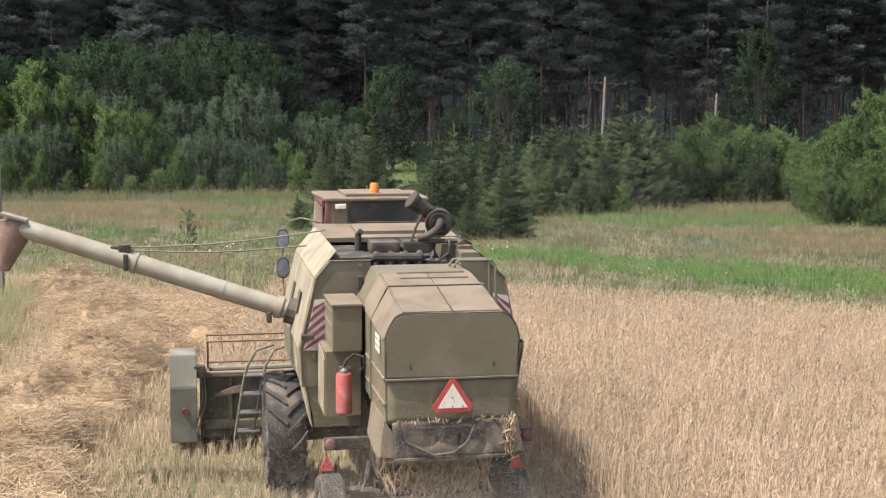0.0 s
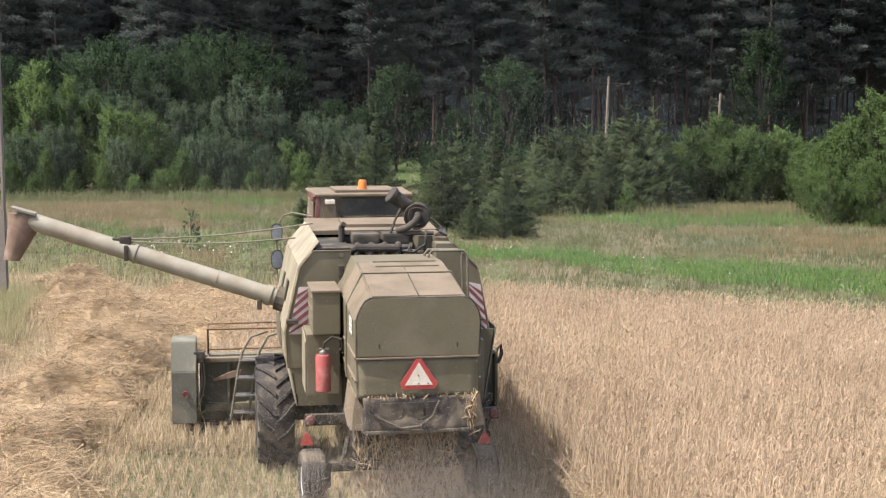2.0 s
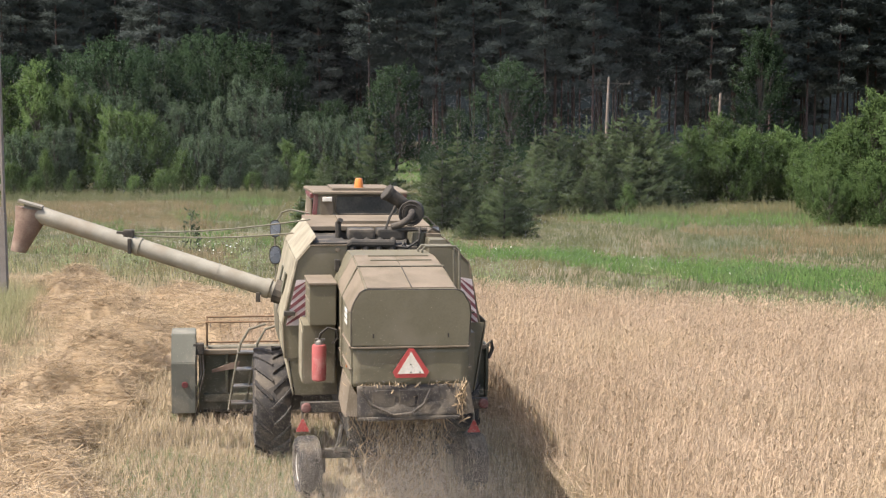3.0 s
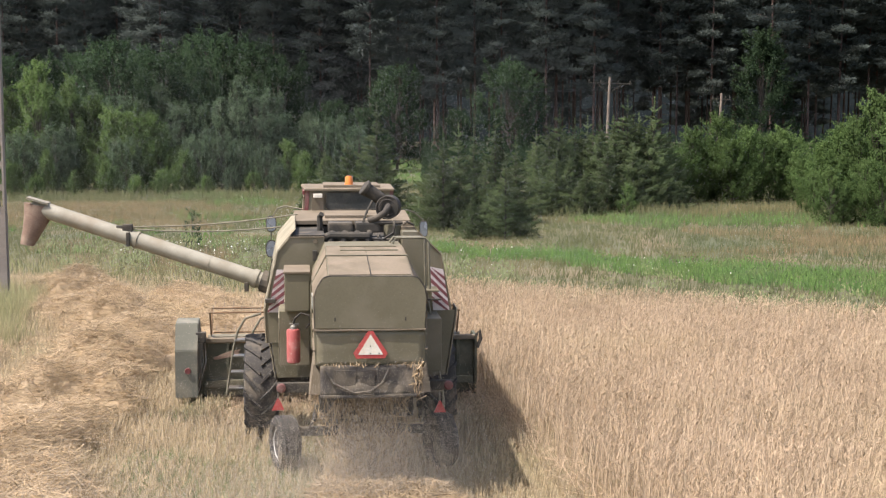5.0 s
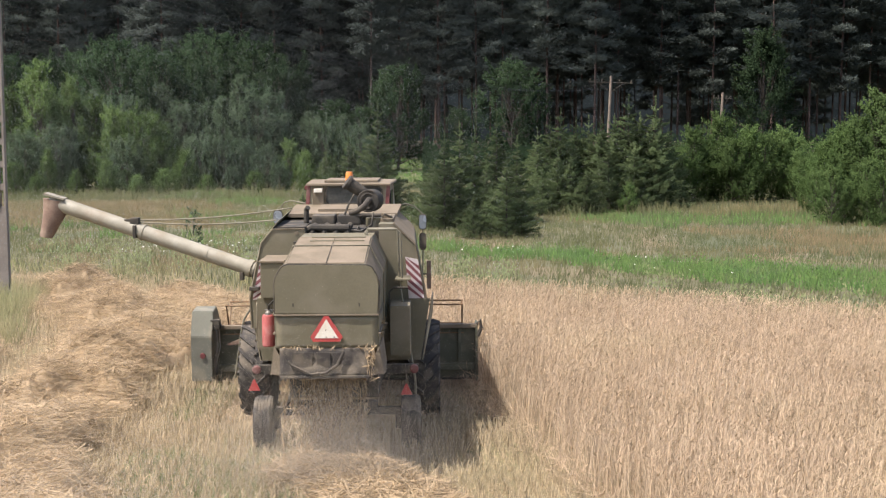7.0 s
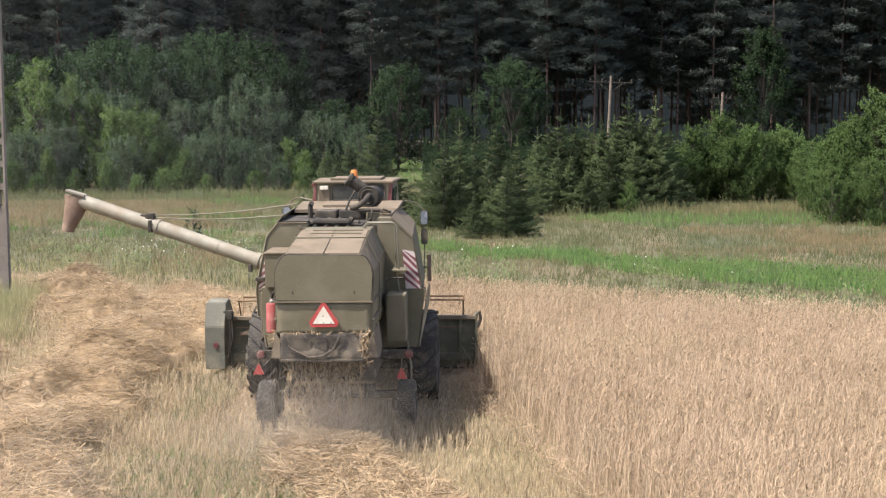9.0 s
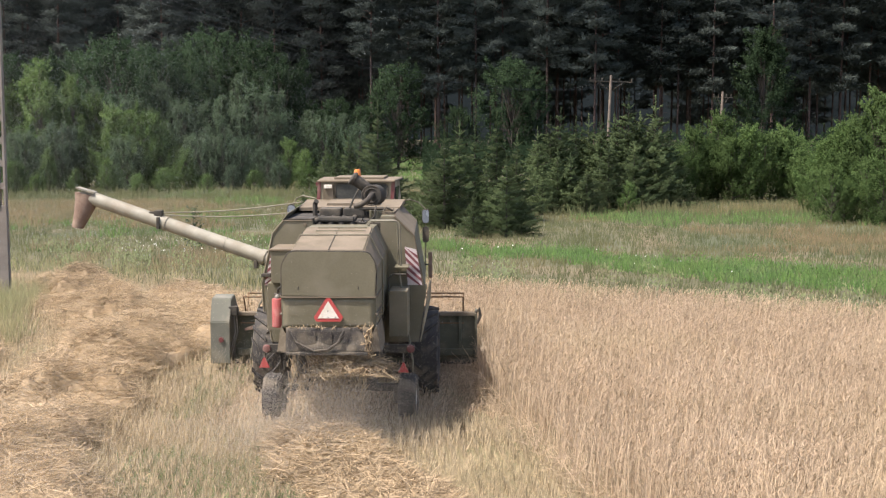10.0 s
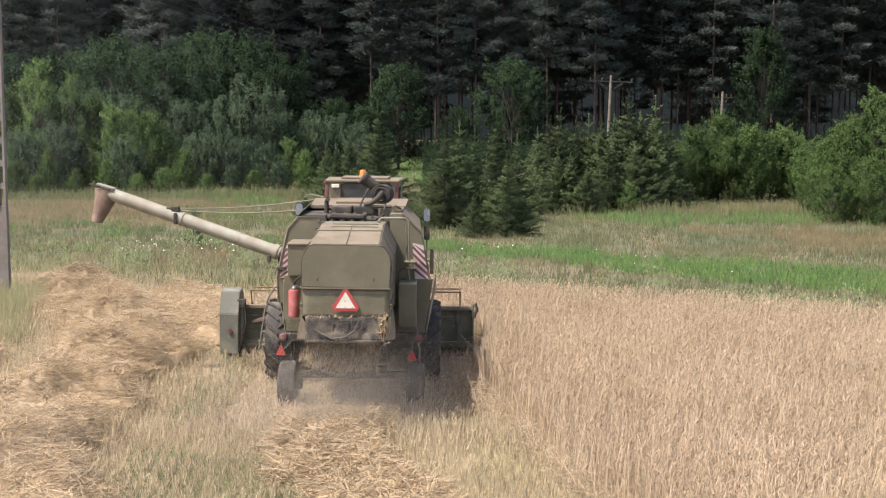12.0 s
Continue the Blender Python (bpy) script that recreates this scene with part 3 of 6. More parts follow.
    box(bm, 0.60, 0.73, 2.6, 2.8, 3.15, 3.19, 0.01)
    part("filler_cover", bm, OLIVE_TOP, h)
    # narrow lower side panels behind the front wheels
    for s in (-1, 1):
        bm = bmesh.new()
        plate(bm, [(s * 1.31, 2.2, 2.04), (s * 1.17, 2.2, 1.12), (s * 1.17, 2.48, 1.12), (s * 1.31, 2.72, 1.75), (s * 1.32, 2.75, 2.04)], (s, 0, 0), 0.015)
        # sunlight is in this paint, on both sides alike
        part("lower_side_panel", bm, CREAM, h, "pale dusty lower panel with sunlight in its colour")
        bm = bmesh.new()
        plate(bm, [(s * 1.29, 2.19, 2.02), (s * 1.15, 2.19, 1.12), (s * 0.62, 2.19, 1.12), (s * 0.62, 2.19, 2.02)], (0, 1, 0), 0.02)
        part("lower_back_panel", bm, OLIVE, h)
    striped_board(h, [(-1.14, 2.60), (-1.27, 2.02), (-1.04, 2.02), (-0.98, 2.60)], 2.165)
    striped_board(h, [(1.12, 2.58), (1.215, 1.98), (0.985, 2.0), (0.94, 2.62)], 2.205)
    bm = bmesh.new()
    box(bm, -1.30, -1.16, 2.06, 2.18, 2.16, 2.21, 0.008)
    part("bracket", bm, DARK, h)
    bm = bmesh.new()
    box(bm, -0.50, 0.56, 3.55, 3.62, 2.9, 3.08, 0.005)
    part("bay_back", bm, DARK, h)
    # flat plate whose dark colour gives the shade of an open recess
    bm = bmesh.new()
    box(bm, -0.92, -0.50, 2.21, 3.62, 3.050, 3.066, 0.003)
    part("bay_floor", bm, DARK, h, "dark plate in place of the engine bay's shaded recess")
    bm = bmesh.new()
    tube(bm, [(-0.97, 2.175, 3.036), (-0.50, 2.175, 3.036)], 0.010, 6)
    part("sheet_edge", bm, OLIVE_TOP, h, "worn bare edge")
    bm = bmesh.new()
    box(bm, -0.66, -0.60, 2.10, 2.19, 2.72, 2.86, 0.008)
    part("latch", bm, DARK, h)
    bm = bmesh.new()
    turned(bm, [(0, 0.03), (0.012, 0.026)], Matrix.Translation((-0.62, 2.18, 2.98)) @ pose(0, 0, 0, 0, 0, -90), 12)
    part("cover_disc", bm, OLIVE_TOP, h)
    # engine
    bm = bmesh.new()
    box(bm, -0.50, 0.55, 2.5, 3.6, 2.62, 2.98, 0.03)
    engine = part("engine_block", bm, DARK, h, "black oily engine")
    for x in (-0.44, -0.06):
        bm = bmesh.new()
        box(bm, x, x + 0.34, 2.55, 2.95, 3.06, 3.20, 0.03)
        part("valve_cover", bm, DARK, engine)
    for k in range(4):
        bm = bmesh.new()
        tube(bm, [(-0.42 + k * 0.17, 2.38, 2.92), (-0.40 + k * 0.17, 2.40, 3.02), (-0.38 + k * 0.17, 2.55, 3.06)], 0.045, 8)
        part("intake_runner", bm, DARK, engine)
    bm = bmesh.new()
    tube(bm, [(-0.50, 2.42, 3.00), (-0.42, 2.40, 3.04), (0.12, 2.40, 3.03)], 0.055, 10)
    part("manifold", bm, DARK, engine)
    bm = bmesh.new()
    tube(bm, [(-0.55, 2.9, 3.05), (-0.55, 2.9, 3.26), (-0.52, 2.86, 3.30)], 0.04, 8)
    part("exhaust_stub", bm, DARK, engine)
    bm = bmesh.new()
    tube(bm, [(0.22, 2.45, 2.95), (0.26, 2.42, 3.05), (0.30, 2.45, 2.95), (0.34, 2.44, 3.0)], 0.02, 6)
    box(bm, 0.18, 0.34, 2.42, 2.55, 2.90, 3.0, 0.01)
    part("fuel_pump", bm, STEEL, engine)
    bm = bmesh.new()
    turned(bm, [(0, 0.16), (0.30, 0.16)], Matrix.Translation((0.50, 2.75, 2.86)) @ pose(0, 0, 0, 0, -90, 0), 20)
    part("flywheel_housing", bm, TUBE, engine)
    bm = bmesh.new()
    tube(bm, [(0.05, 2.62, 3.18), (0.30, 2.55, 3.20), (0.58, 2.55, 3.20)], 0.028, 8)
    part("coolant_pipe", bm, DARK, engine)
    for p in ([(0.12, 2.4, 3.0), (0.3, 2.36, 2.98), (0.46, 2.40, 3.08)], [(0.60, 2.5, 3.18), (0.64, 2.45, 3.22), (0.74, 2.5, 3.17)], [(0.44, 2.4, 2.98), (0.46, 2.4, 3.16), (0.47, 2.46, 3.24)]):
        bm = bmesh.new()
        tube(bm, p, 0.016, 6)
        part("hose", bm, DARK, engine)
    # air cleaner
    bm = bmesh.new()
    turned(bm, [(-0.16, 0.08), (-0.155, 0.155), (-0.12, 0.165), (0.10, 0.165), (0.13, 0.14), (0.135, 0.05)], Matrix.Translation((0.42, 2.85, 3.40)) @ pose(0, 0, 0, 0, 0, 78), 24)
    cleaner = smooth(part("air_cleaner", bm, DARK, h, "black drum air cleaner"), 30)
    for r in (0.155, 0.11):
        bm = bmesh.new()
        tube(bm, [(0.42 - 0.035 + r * math.cos(a), 2.685, 3.40 + r * math.sin(a)) for a in (k * math.tau / 24 for k in range(25))], 0.012, 6)
        part("drum_ring", bm, CURTAIN, cleaner)
    bm = bmesh.new()
    turned(bm, [(-0.15, 0.10), (-0.14, 0.115), (-0.10, 0.115), (-0.09, 0.095), (0.20, 0.085), (0.24, 0.07)], Matrix.Translation((0.18, 2.8, 3.60)) @ pose(0, 0, 0, 0, 35, 10), 20)
    smooth(part("pre_cleaner", bm, DARK, cleaner), 30)
    bm = bmesh.new()
    tube(bm, [(0.40, 2.70, 3.42), (0.39, 2.60, 3.41), (0.34, 2.55, 3.34), (0.24, 2.56, 3.27), (0.12, 2.60, 3.23)], 0.045, 10)
    smooth(part("air_pipe", bm, CURTAIN, cleaner, "dusty bent air pipe"), 60)
    bm = bmesh.new()
    tube(bm, [(0.18, 2.7, 3.50), (0.10, 2.65, 3.35), (0.04, 2.6, 3.20)], 0.016, 6)
    part("support_rod", bm, DARK, cleaner)
    # cab
    bm = bmesh.new()
    ring = [(-0.70, 4.74), (0.57, 4.74), (0.62, 6.0), (-0.76, 6.0)]
    low = [(x * 1.04, y) for x, y in ring]
    loft(bm, [[(x, y, 1.7) for x, y in low], [(x, y, 3.20) for x, y in low], [(x, y, 3.53) for x, y in ring]])
    cab = part("cab_body", bm, CREAM, h, "dusty pale cab with red corner posts")
    for x0, x1 in ((-0.745, -0.685), (0.555, 0.615)):
        bm = bmesh.new()
        loft(bm, [[(x0 - 0.02, 4.72, 3.14), (x1 - 0.02, 4.72, 3.14), (x1 - 0.02, 4.82, 3.14), (x0 - 0.02, 4.82, 3.14)],
                  [(x0 + 0.01, 4.73, 3.53), (x1 + 0.01, 4.73, 3.53), (x1 + 0.01, 4.82, 3.53), (x0 + 0.01, 4.82, 3.53)]])
        part("corner_post", bm, DARKRED, cab, "dark red corner post")
    for y0, y1, z0, z1 in ((4.83, 5.95, 3.46, 3.52), (4.83, 5.95, 3.14, 3.20)):
        bm = bmesh.new()
        box(bm, -0.785, -0.745, y0, y1, z0, z1, 0.006)
        part("side_rail", bm, DARKRED, cab, "dark red side rail")
    bm = bmesh.new()
    ring = [(-0.75, 4.68), (0.63, 4.68), (0.68, 6.12), (-0.81, 6.12)]
    loft(bm, [[(x, y, 3.53) for x, y in ring], [(x, y, 3.555) for x, y in ring], [(x * 0.97, y + (0.02 if y < 5 else -0.02), 3.57) for x, y in ring]])
    part("cab_roof", bm, OLIVE_TOP, cab, "dust-covered pale roof")
    bm = bmesh.new()
    box(bm, -0.46, 0.42, 4.85, 5.8, 3.568, 3.61, 0.012)
    part("roof_hatch", bm, OLIVE_TOP, cab)
    bm = bmesh.new()
    pts = [(-0.42 + 0.03, 3.50), (-0.42, 3.47), (-0.42, 3.27), (-0.38, 3.235), (0.44, 3.235), (0.49, 3.28), (0.49, 3.46), (0.45, 3.50)]
    plate(bm, [(x, 4.715, z) for x, z in pts], (0, 1, 0), 0.02)
    part("rear_window", bm, GLASSDARK, cab, "dark dusty rear window")
    bm = bmesh.new()
    tube(bm, [(x, 4.715, z) for x, z in pts + pts[:1]], 0.012, 6)
    part("window_seal", bm, DARK, cab, "black rubber window seal")
    bm = bmesh.new()
    box(bm, -0.64, -0.46, 4.70, 4.735, 3.20, 3.50, 0.004)
    part("rear_corner_panel", bm, OLIVE_TOP, cab)
    bm = bmesh.new()
    box(bm, -0.62, -0.48, 4.66, 4.70, 3.42, 3.485, 0.012)
    part("work_lamp", bm, SIGNWHITE, cab, "small white lamp")
    for s, x in ((-1, -0.765), (1, 0.615)):
        bm = bmesh.new()
        box(bm, x - 0.012, x + 0.012, 4.95, 5.9, 2.5, 3.42, 0.004)
        part("side_window", bm, GLASSDARK if s > 0 else OLIVE_TOP, cab)
    bm = bmesh.new()
    box(bm, -0.74, 0.60, 5.995, 6.015, 2.3, 3.42, 0.004)
    part("windscreen", bm, GLASSDARK, cab)
    bm = bmesh.new()
    turned(bm, [(0, 0.075), (0.02, 0.075), (0.022, 0.068), (0.13, 0.056), (0.15, 0.045), (0.152, 0.01)], Matrix.Translation((-0.06, 4.98, 3.595)) @ pose(0, 0, 0, 0, -90, 0), 20)
    smooth(part("beacon", bm, ORANGE, h, "orange warning beacon"), 30)
    # front operator's platform
    bm = bmesh.new()
    box(bm, -1.25, 1.15, 4.56, 5.5, 1.55, 1.63, 0.01)
    part("platform", bm, OLIVE_TOP, h)
    bm = bmesh.new()
    box(bm, -0.55, 0.55, 4.7, 5.7, 0.5, 1.3, 0.03, m=Matrix.Translation((0, 0, 0)))
    part("feeder_house", bm, DARK, h)
    # tool boxes at the hood's left
    bm = bmesh.new()
    box(bm, -1.03, -0.71, 1.35, 2.12, 2.15, 2.64, 0.012)
    tool = part("tool_box", bm, OLIVE, h, "olive tool box with dusty lid")
    bm = bmesh.new()
    box(bm, -1.045, -0.70, 1.33, 2.14, 2.64, 2.67, 0.01)
    part("lid", bm, OLIVE_TOP, tool)
    for z in (2.26, 2.42, 2.57):
        bm = bmesh.new()
        box(bm, -1.038, -1.03, 1.37, 2.1, z, z + 0.012)
        part("ridge", bm, OLIVE_TOP, tool)
    bm = bmesh.new()
    box(bm, -1.10, -0.71, 1.45, 2.12, 1.42, 2.14, 0.012)
    part("lower_box", bm, OLIVE, h)
    bm = bmesh.new()
    plate(bm, [(-1.105, 1.46, 1.44), (-1.105, 1.46, 2.05), (-1.105, 1.7, 2.12), (-1.105, 2.1, 2.12), (-1.105, 2.1, 1.44)], (-1, 0, 0), 0.01)
    # left-hand cover, its paint brightened as by the sun
    part("side_cover", bm, CREAM, h, "pale dusty cover with sunlight in its colour")
    # boxes at the hood's right
    bm = bmesh.new()
    box(bm, 0.74, 1.02, 1.45, 2.1, 1.32, 2.02, 0.015)
    part("right_box", bm, OLIVE, h)
    bm = bmesh.new()
    tube(bm, [(0.74, 1.4, 2.02), (0.74, 1.4, 2.22), (0.80, 1.4, 2.28), (1.0, 1.4, 2.28)], 0.014, 6)
    part("box_handle", bm, DARK, h)
    bm = bmesh.new()
    box(bm, 0.80, 1.02, 1.75, 2.18, 2.33, 2.355, 0.006)
    part("step_plate", bm, OLIVE, h)
    # fire extinguisher
    bm = bmesh.new()
    turned(bm, [(0, 0.075), (0.015, 0.088), (0.415, 0.088), (0.435, 0.078), (0.44, 0.03)], Matrix.Translation((-0.92, 1.26, 1.50)) @ pose(0, 0, 0, 0, -90, 0), 20)
    ext = smooth(part("fire_extinguisher", bm, RED, h, "faded red fire extinguisher"), 30)
    bm = bmesh.new()
    tube(bm, [(-0.92, 1.26, 2.0), (-0.90, 1.22, 2.08), (-0.82, 1.2, 2.15), (-0.72, 1.2, 2.12), (-0.70, 1.22, 2.02), (-0.76, 1.24, 1.95)], 0.016, 6)
    part("hose", bm, DARK, ext)
    bm = bmesh.new()
    turned(bm, [(0.44, 0.05), (0.47, 0.045), (0.50, 0.02)], Matrix.Translation((-0.92, 1.26, 1.50)) @ pose(0, 0, 0, 0, -90, 0), 12)
    box(bm, -0.97, -0.85, 1.24, 1.28, 1.985, 2.01, 0.004)
    part("valve", bm, STEEL, ext)
    # rear lamp bars with round lamps and triangular reflectors
    for s in (-1, 1):
        bm = bmesh.new()
        box(bm, min(s * 0.66, s * 1.14), max(s * 0.66, s * 1.14), 1.17, 1.25, 1.12, 1.25, 0.012)
        bar = part("lamp_bar", bm, DARK, h)
        bm = bmesh.new()
        turned(bm, [(0, 0.06), (0.03, 0.06), (0.04, 0.05), (0.045, 0.02)], Matrix.Translation((s * 1.08, 1.17, 1.19)) @ pose(0, 0, 0, 0, 0, -90), 20)
        smooth(part("rear_lamp", bm, DARKRED, bar, "dull red round lamp"), 30)
        bm = bmesh.new()
        x = -1.12 if s < 0 else 0.97
        tube(bm, [(x, 1.21, 1.14), (x, 1.21, 0.98)], 0.01, 6)
        part("reflector_stem", bm, STEEL, bar)
        bm = bmesh.new()
        z = 0.90 if s < 0 else 0.83
        plate(bm, [(x - 0.08, 1.16, z), (x + 0.08, 1.16, z), (x + 0.012, 1.16, z + 0.15), (x - 0.012, 1.16, z + 0.15)], (0, 1, 0), 0.02)
        part("triangle_reflector", bm, SIGNRED, bar, "red triangular reflector")
    # rear platform rail and long ladder rail on the right
    for dy in (0.0, 0.14):
        bm = bmesh.new()
        x0, x1 = 0.38 + dy * 0.2, 0.84 + dy * 0.3
        tube(bm, [(x0, 2.0 - dy, 2.75), (x0, 2.0 - dy, 3.00), (x0 + 0.04, 2.0 - dy, 3.05), (x1 - 0.05, 2.0 - dy, 3.05), (x1, 2.0 - dy, 3.0), (x1 + 0.02, 2.0 - dy, 2.3)], 0.016, 8)
        part("platform_rail", bm, TUBE, h)
    bm = bmesh.new()
    tube(bm, [(0.865, 1.86, 2.3), (0.97, 1.8, 1.6), (1.08, 1.75, 0.9), (1.08, 1.75, 0.55)], 0.016, 8)
    part("ladder_rail", bm, TUBE, h)
    # mirrors
    for s, x, pair in ((-1, -1.28, ((2.98, 0.165, 0.13), (2.585, 0.175, 0.14))), (1, 1.14, ((2.89, 0.13, 0.13), (2.56, 0.12, 0.14)))):
        for z, w, hh in pair:
            bm = bmesh.new()
            ring = [(x + w / 2 * math.copysign(abs(math.cos(a)) ** (0.75 if s < 0 else 0.4), math.cos(a)), 5.2,
                     z + hh * math.copysign(abs(math.sin(a)) ** (0.75 if s < 0 else 0.4), math.sin(a))) for a in (k * math.tau / 24 for k in range(24))]
            plate(bm, ring, (0, 1, 0), 0.03)
            mirror = part("mirror", bm, DARK, h, "black-backed rear-view mirror")
            if s < 0 or z > 2.7:
                bm = bmesh.new()
                plate(bm, [(x + (p[0] - x) * 0.88, 5.197, z + (p[2] - z) * 0.88) for p in ring], (0, -1, 0), 0.002)
                part("mirror_glass", bm, MIRROR, mirror)
        bm = bmesh.new()
        if s < 0:
            tube(bm, [(-0.78, 5.0, 3.22), (-1.05, 5.1, 3.27), (-1.18, 5.22, 3.22), (x, 5.24, 3.05), (x, 5.24, 2.45), (-1.27, 5.2, 2.2)], 0.013, 6)
        else:
            tube(bm, [(0.62, 5.0, 3.16), (0.86, 5.1, 3.20), (1.0, 5.22, 3.15), (x, 5.24, 3.02), (x, 5.24, 2.3), (1.12, 5.2, 1.7)], 0.013, 6)
        part("mirror_arm", bm, TUBE, h)
    bm = bmesh.new()
    box(bm, 1.21, 1.28, 4.6, 4.66, 1.84, 2.30, 0.012)
    lamp = part("side_marker", bm, SPOUT, h, "tall narrow rusty side marker")
    bm = bmesh.new()
    tube(bm, [(1.10, 4.63, 2.08), (1.22, 4.63, 2.08)], 0.012, 6)
    part("marker_arm", bm, DARK, lamp)
    # unloading auger
    root, tip = Vector((-1.22, 3.24, 2.27)), Vector((-4.66, 3.92, 3.35))
    d = (tip - root).normalized()
    bm = bmesh.new()
    tube(bm, [root, tip], 0.115, 20)
    auger = smooth(part("unloading_auger", bm, AUGER, h, "long pale dusty unloading auger"), 40)
    for u0, u1, r in ((0.22, 0.30, 0.135), (2.05, 2.09, 0.128), (3.55, 3.6, 0.125), (0.95, 0.97, 0.121)):
        bm = bmesh.new()
        tube(bm, [root + d * u0, root + d * u1], r, 20)
        smooth(part("collar", bm, AUGER, auger), 40)
    bm = bmesh.new()
    tube(bm, [root + d * -0.1, root + d * 0.16], 0.16, 12)
    part("auger_elbow", bm, DARK, auger)
    br = root + d * 2.2
    bm = bmesh.new()
    box(bm, br.x - 0.08, br.x + 0.06, br.y - 0.07, br.y + 0.07, br.z + 0.02, br.z + 0.19, 0.015)
    box(bm, br.x - 0.17, br.x + 0.05, br.y - 0.04, br.y + 0.04, br.z + 0.11, br.z + 0.17, 0.01)
    box(bm, br.x - 0.02, br.x + 0.03, br.y - 0.15, br.y + 0.15, br.z - 0.12, br.z + 0.08, 0.01)
    part("stay_bracket", bm, DARK, auger)
    bm = bmesh.new()
    box(bm, root.x - 0.40, root.x - 0.34, 3.2, 3.34, 2.17, 2.30, 0.01)
    part("support_foot", bm, DARK, auger)
    bm = bmesh.new()
    a = root + d * 3.42
    rings = []
    for p, w, dep in ((a + Vector((-0.16, 0.02, 0.10)), 0.20, 0.13), (a + Vector((-0.17, 0.02, -0.06)), 0.19, 0.13), (a + Vector((-0.25, 0.02, -0.28)), 0.14, 0.12), (a + Vector((-0.33, 0.02, -0.48)), 0.10, 0.10)):
        rings.append([p + Vector((w * math.cos(t), dep * math.sin(t), 0.18 * w * -math.cos(t))) for t in (k * math.tau / 14 for k in range(14))])
    loft(bm, rings)
    smooth(part("spout", bm, SPOUT, auger, "brown rubber spout"), 50)
    bm = bmesh.new()
    loft(bm, [[a + Vector((x, y, z)) for x, y, z in ((0.0, -0.12, 0.10), (0.0, 0.12, 0.10), (-0.30, 0.12, 0.19), (-0.30, -0.12, 0.19))],
              [a + Vector((x, y, z)) for x, y, z in ((0.0, -0.12, 0.13), (0.0, 0.12, 0.13), (-0.30, 0.12, 0.22), (-0.30, -0.12, 0.22))]])
    part("spout_hood", bm, AUGER, auger)
    for q0, q1 in (((br.x, br.y, br.z + 0.15), (-0.86, 3.7, 3.24)), ((br.x, br.y, br.z + 0.12), (-1.10, 3.6, 3.06))):
        bm = bmesh.new()
        mid = [Vector(q0).lerp(Vector(q1), k / 8) - Vector((0, 0, 0.05 * math.sin(math.pi * k / 8))) for k in range(9)]
        tube(bm, mid, 0.011, 6)
        part("stay_rod", bm, TUBE, h)
    # ladder with curved handrails ahead of the left front wheel
    for x in (-1.86, -1.62):
        bm = bmesh.new()
        tube(bm, [(x - 0.12, 4.75, 0.35), (x, 4.7, 1.1), (x + 0.06, 4.7, 1.35), (x + 0.18, 4.72, 1.55), (x + 0.42, 4.75, 1.62)], 0.018, 8)
        part("ladder_handrail", bm, TUBE, h)
    for k in range(4):
        bm = bmesh.new()
        box(bm, -1.94 + k * 0.03, -1.64 + k * 0.02, 4.66, 4.84, 0.45 + k * 0.25, 0.475 + k * 0.25, 0.006)
        part("ladder_step", bm, STEEL, h)
    # header
    bm = bmesh.new()
    box(bm, -2.42, 2.02, 5.62, 5.68, 0.16, 1.05, 0.012)
    head = part("header_back", bm, HEADER_PAINT, h, "wide dark header")
    bm = bmesh.new()
    box(bm, -2.45, 2.05, 5.54, 5.66, 1.03, 1.10, 0.015)
    part("top_beam", bm, OLIVE_TOP, head)
    bm = bmesh.new()
    box(bm, -2.42, 2.02, 5.62, 6.75, 0.12, 0.17, 0.012)
    part("header_floor", bm, DARK, head)
    bm = bmesh.new()
    box(bm, -2.35, 2.0, 5.52, 5.62, 0.30, 0.42, 0.015)
    part("lower_beam", bm, HEADER_PAINT, head)
    for x in (-2.0, -1.3, 1.3, 1.75):
        bm = bmesh.new()
        box(bm, x - 0.025, x + 0.025, 5.56, 5.62, 0.2, 1.04, 0.008)
        part("rib", bm, HEADER_PAINT, head)
    bm = bmesh.new()
    turned(bm, [(-2.3, 0.2), (2.0, 0.2)], Matrix.Translation((0, 6.05, 0.45)), 16)
    part("feed_auger", bm, STEEL, head)
    # left drive cover, faceted
    bm = bmesh.new()
    ring = [(5.32, 0.18), (5.32, 0.95), (5.42, 1.18), (5.50, 1.36), (5.85, 1.40), (6.4, 0.9), (6.5, 0.2)]
    loft(bm, [[(-2.82, y, z) for y, z in ring], [(-2.46, y, z) for y, z in ring]])
    bmesh.ops.bevel(bm, geom=bm.edges[:], offset=0.012, segments=2, affect="EDGES")
    cover = part("drive_cover", bm, GREYGREEN, h, "grey-green drive cover")
    bm = bmesh.new()
    turned(bm, [(0, 0.05), (0.02, 0.045)], Matrix.Translation((-2.62, 5.315, 0.62)) @ pose(0, 0, 0, 0, 0, -90), 12)
    part("reflector", bm, DARKRED, cover)
    bm = bmesh.new()
    box(bm, -2.50, -2.34, 5.42, 5.56, 1.05, 1.22, 0.02)
    part("reel_drive", bm, DARK, h)
    for x in (-2.40, -2.36):
        bm = bmesh.new()
        tube(bm, [(x, 5.45, 1.12), (x + 0.02, 5.45, 0.75), (x - 0.12, 5.42, 0.2)], 0.012, 6)
        part("hydraulic_hose", bm, STEEL, h)
    bm = bmesh.new()
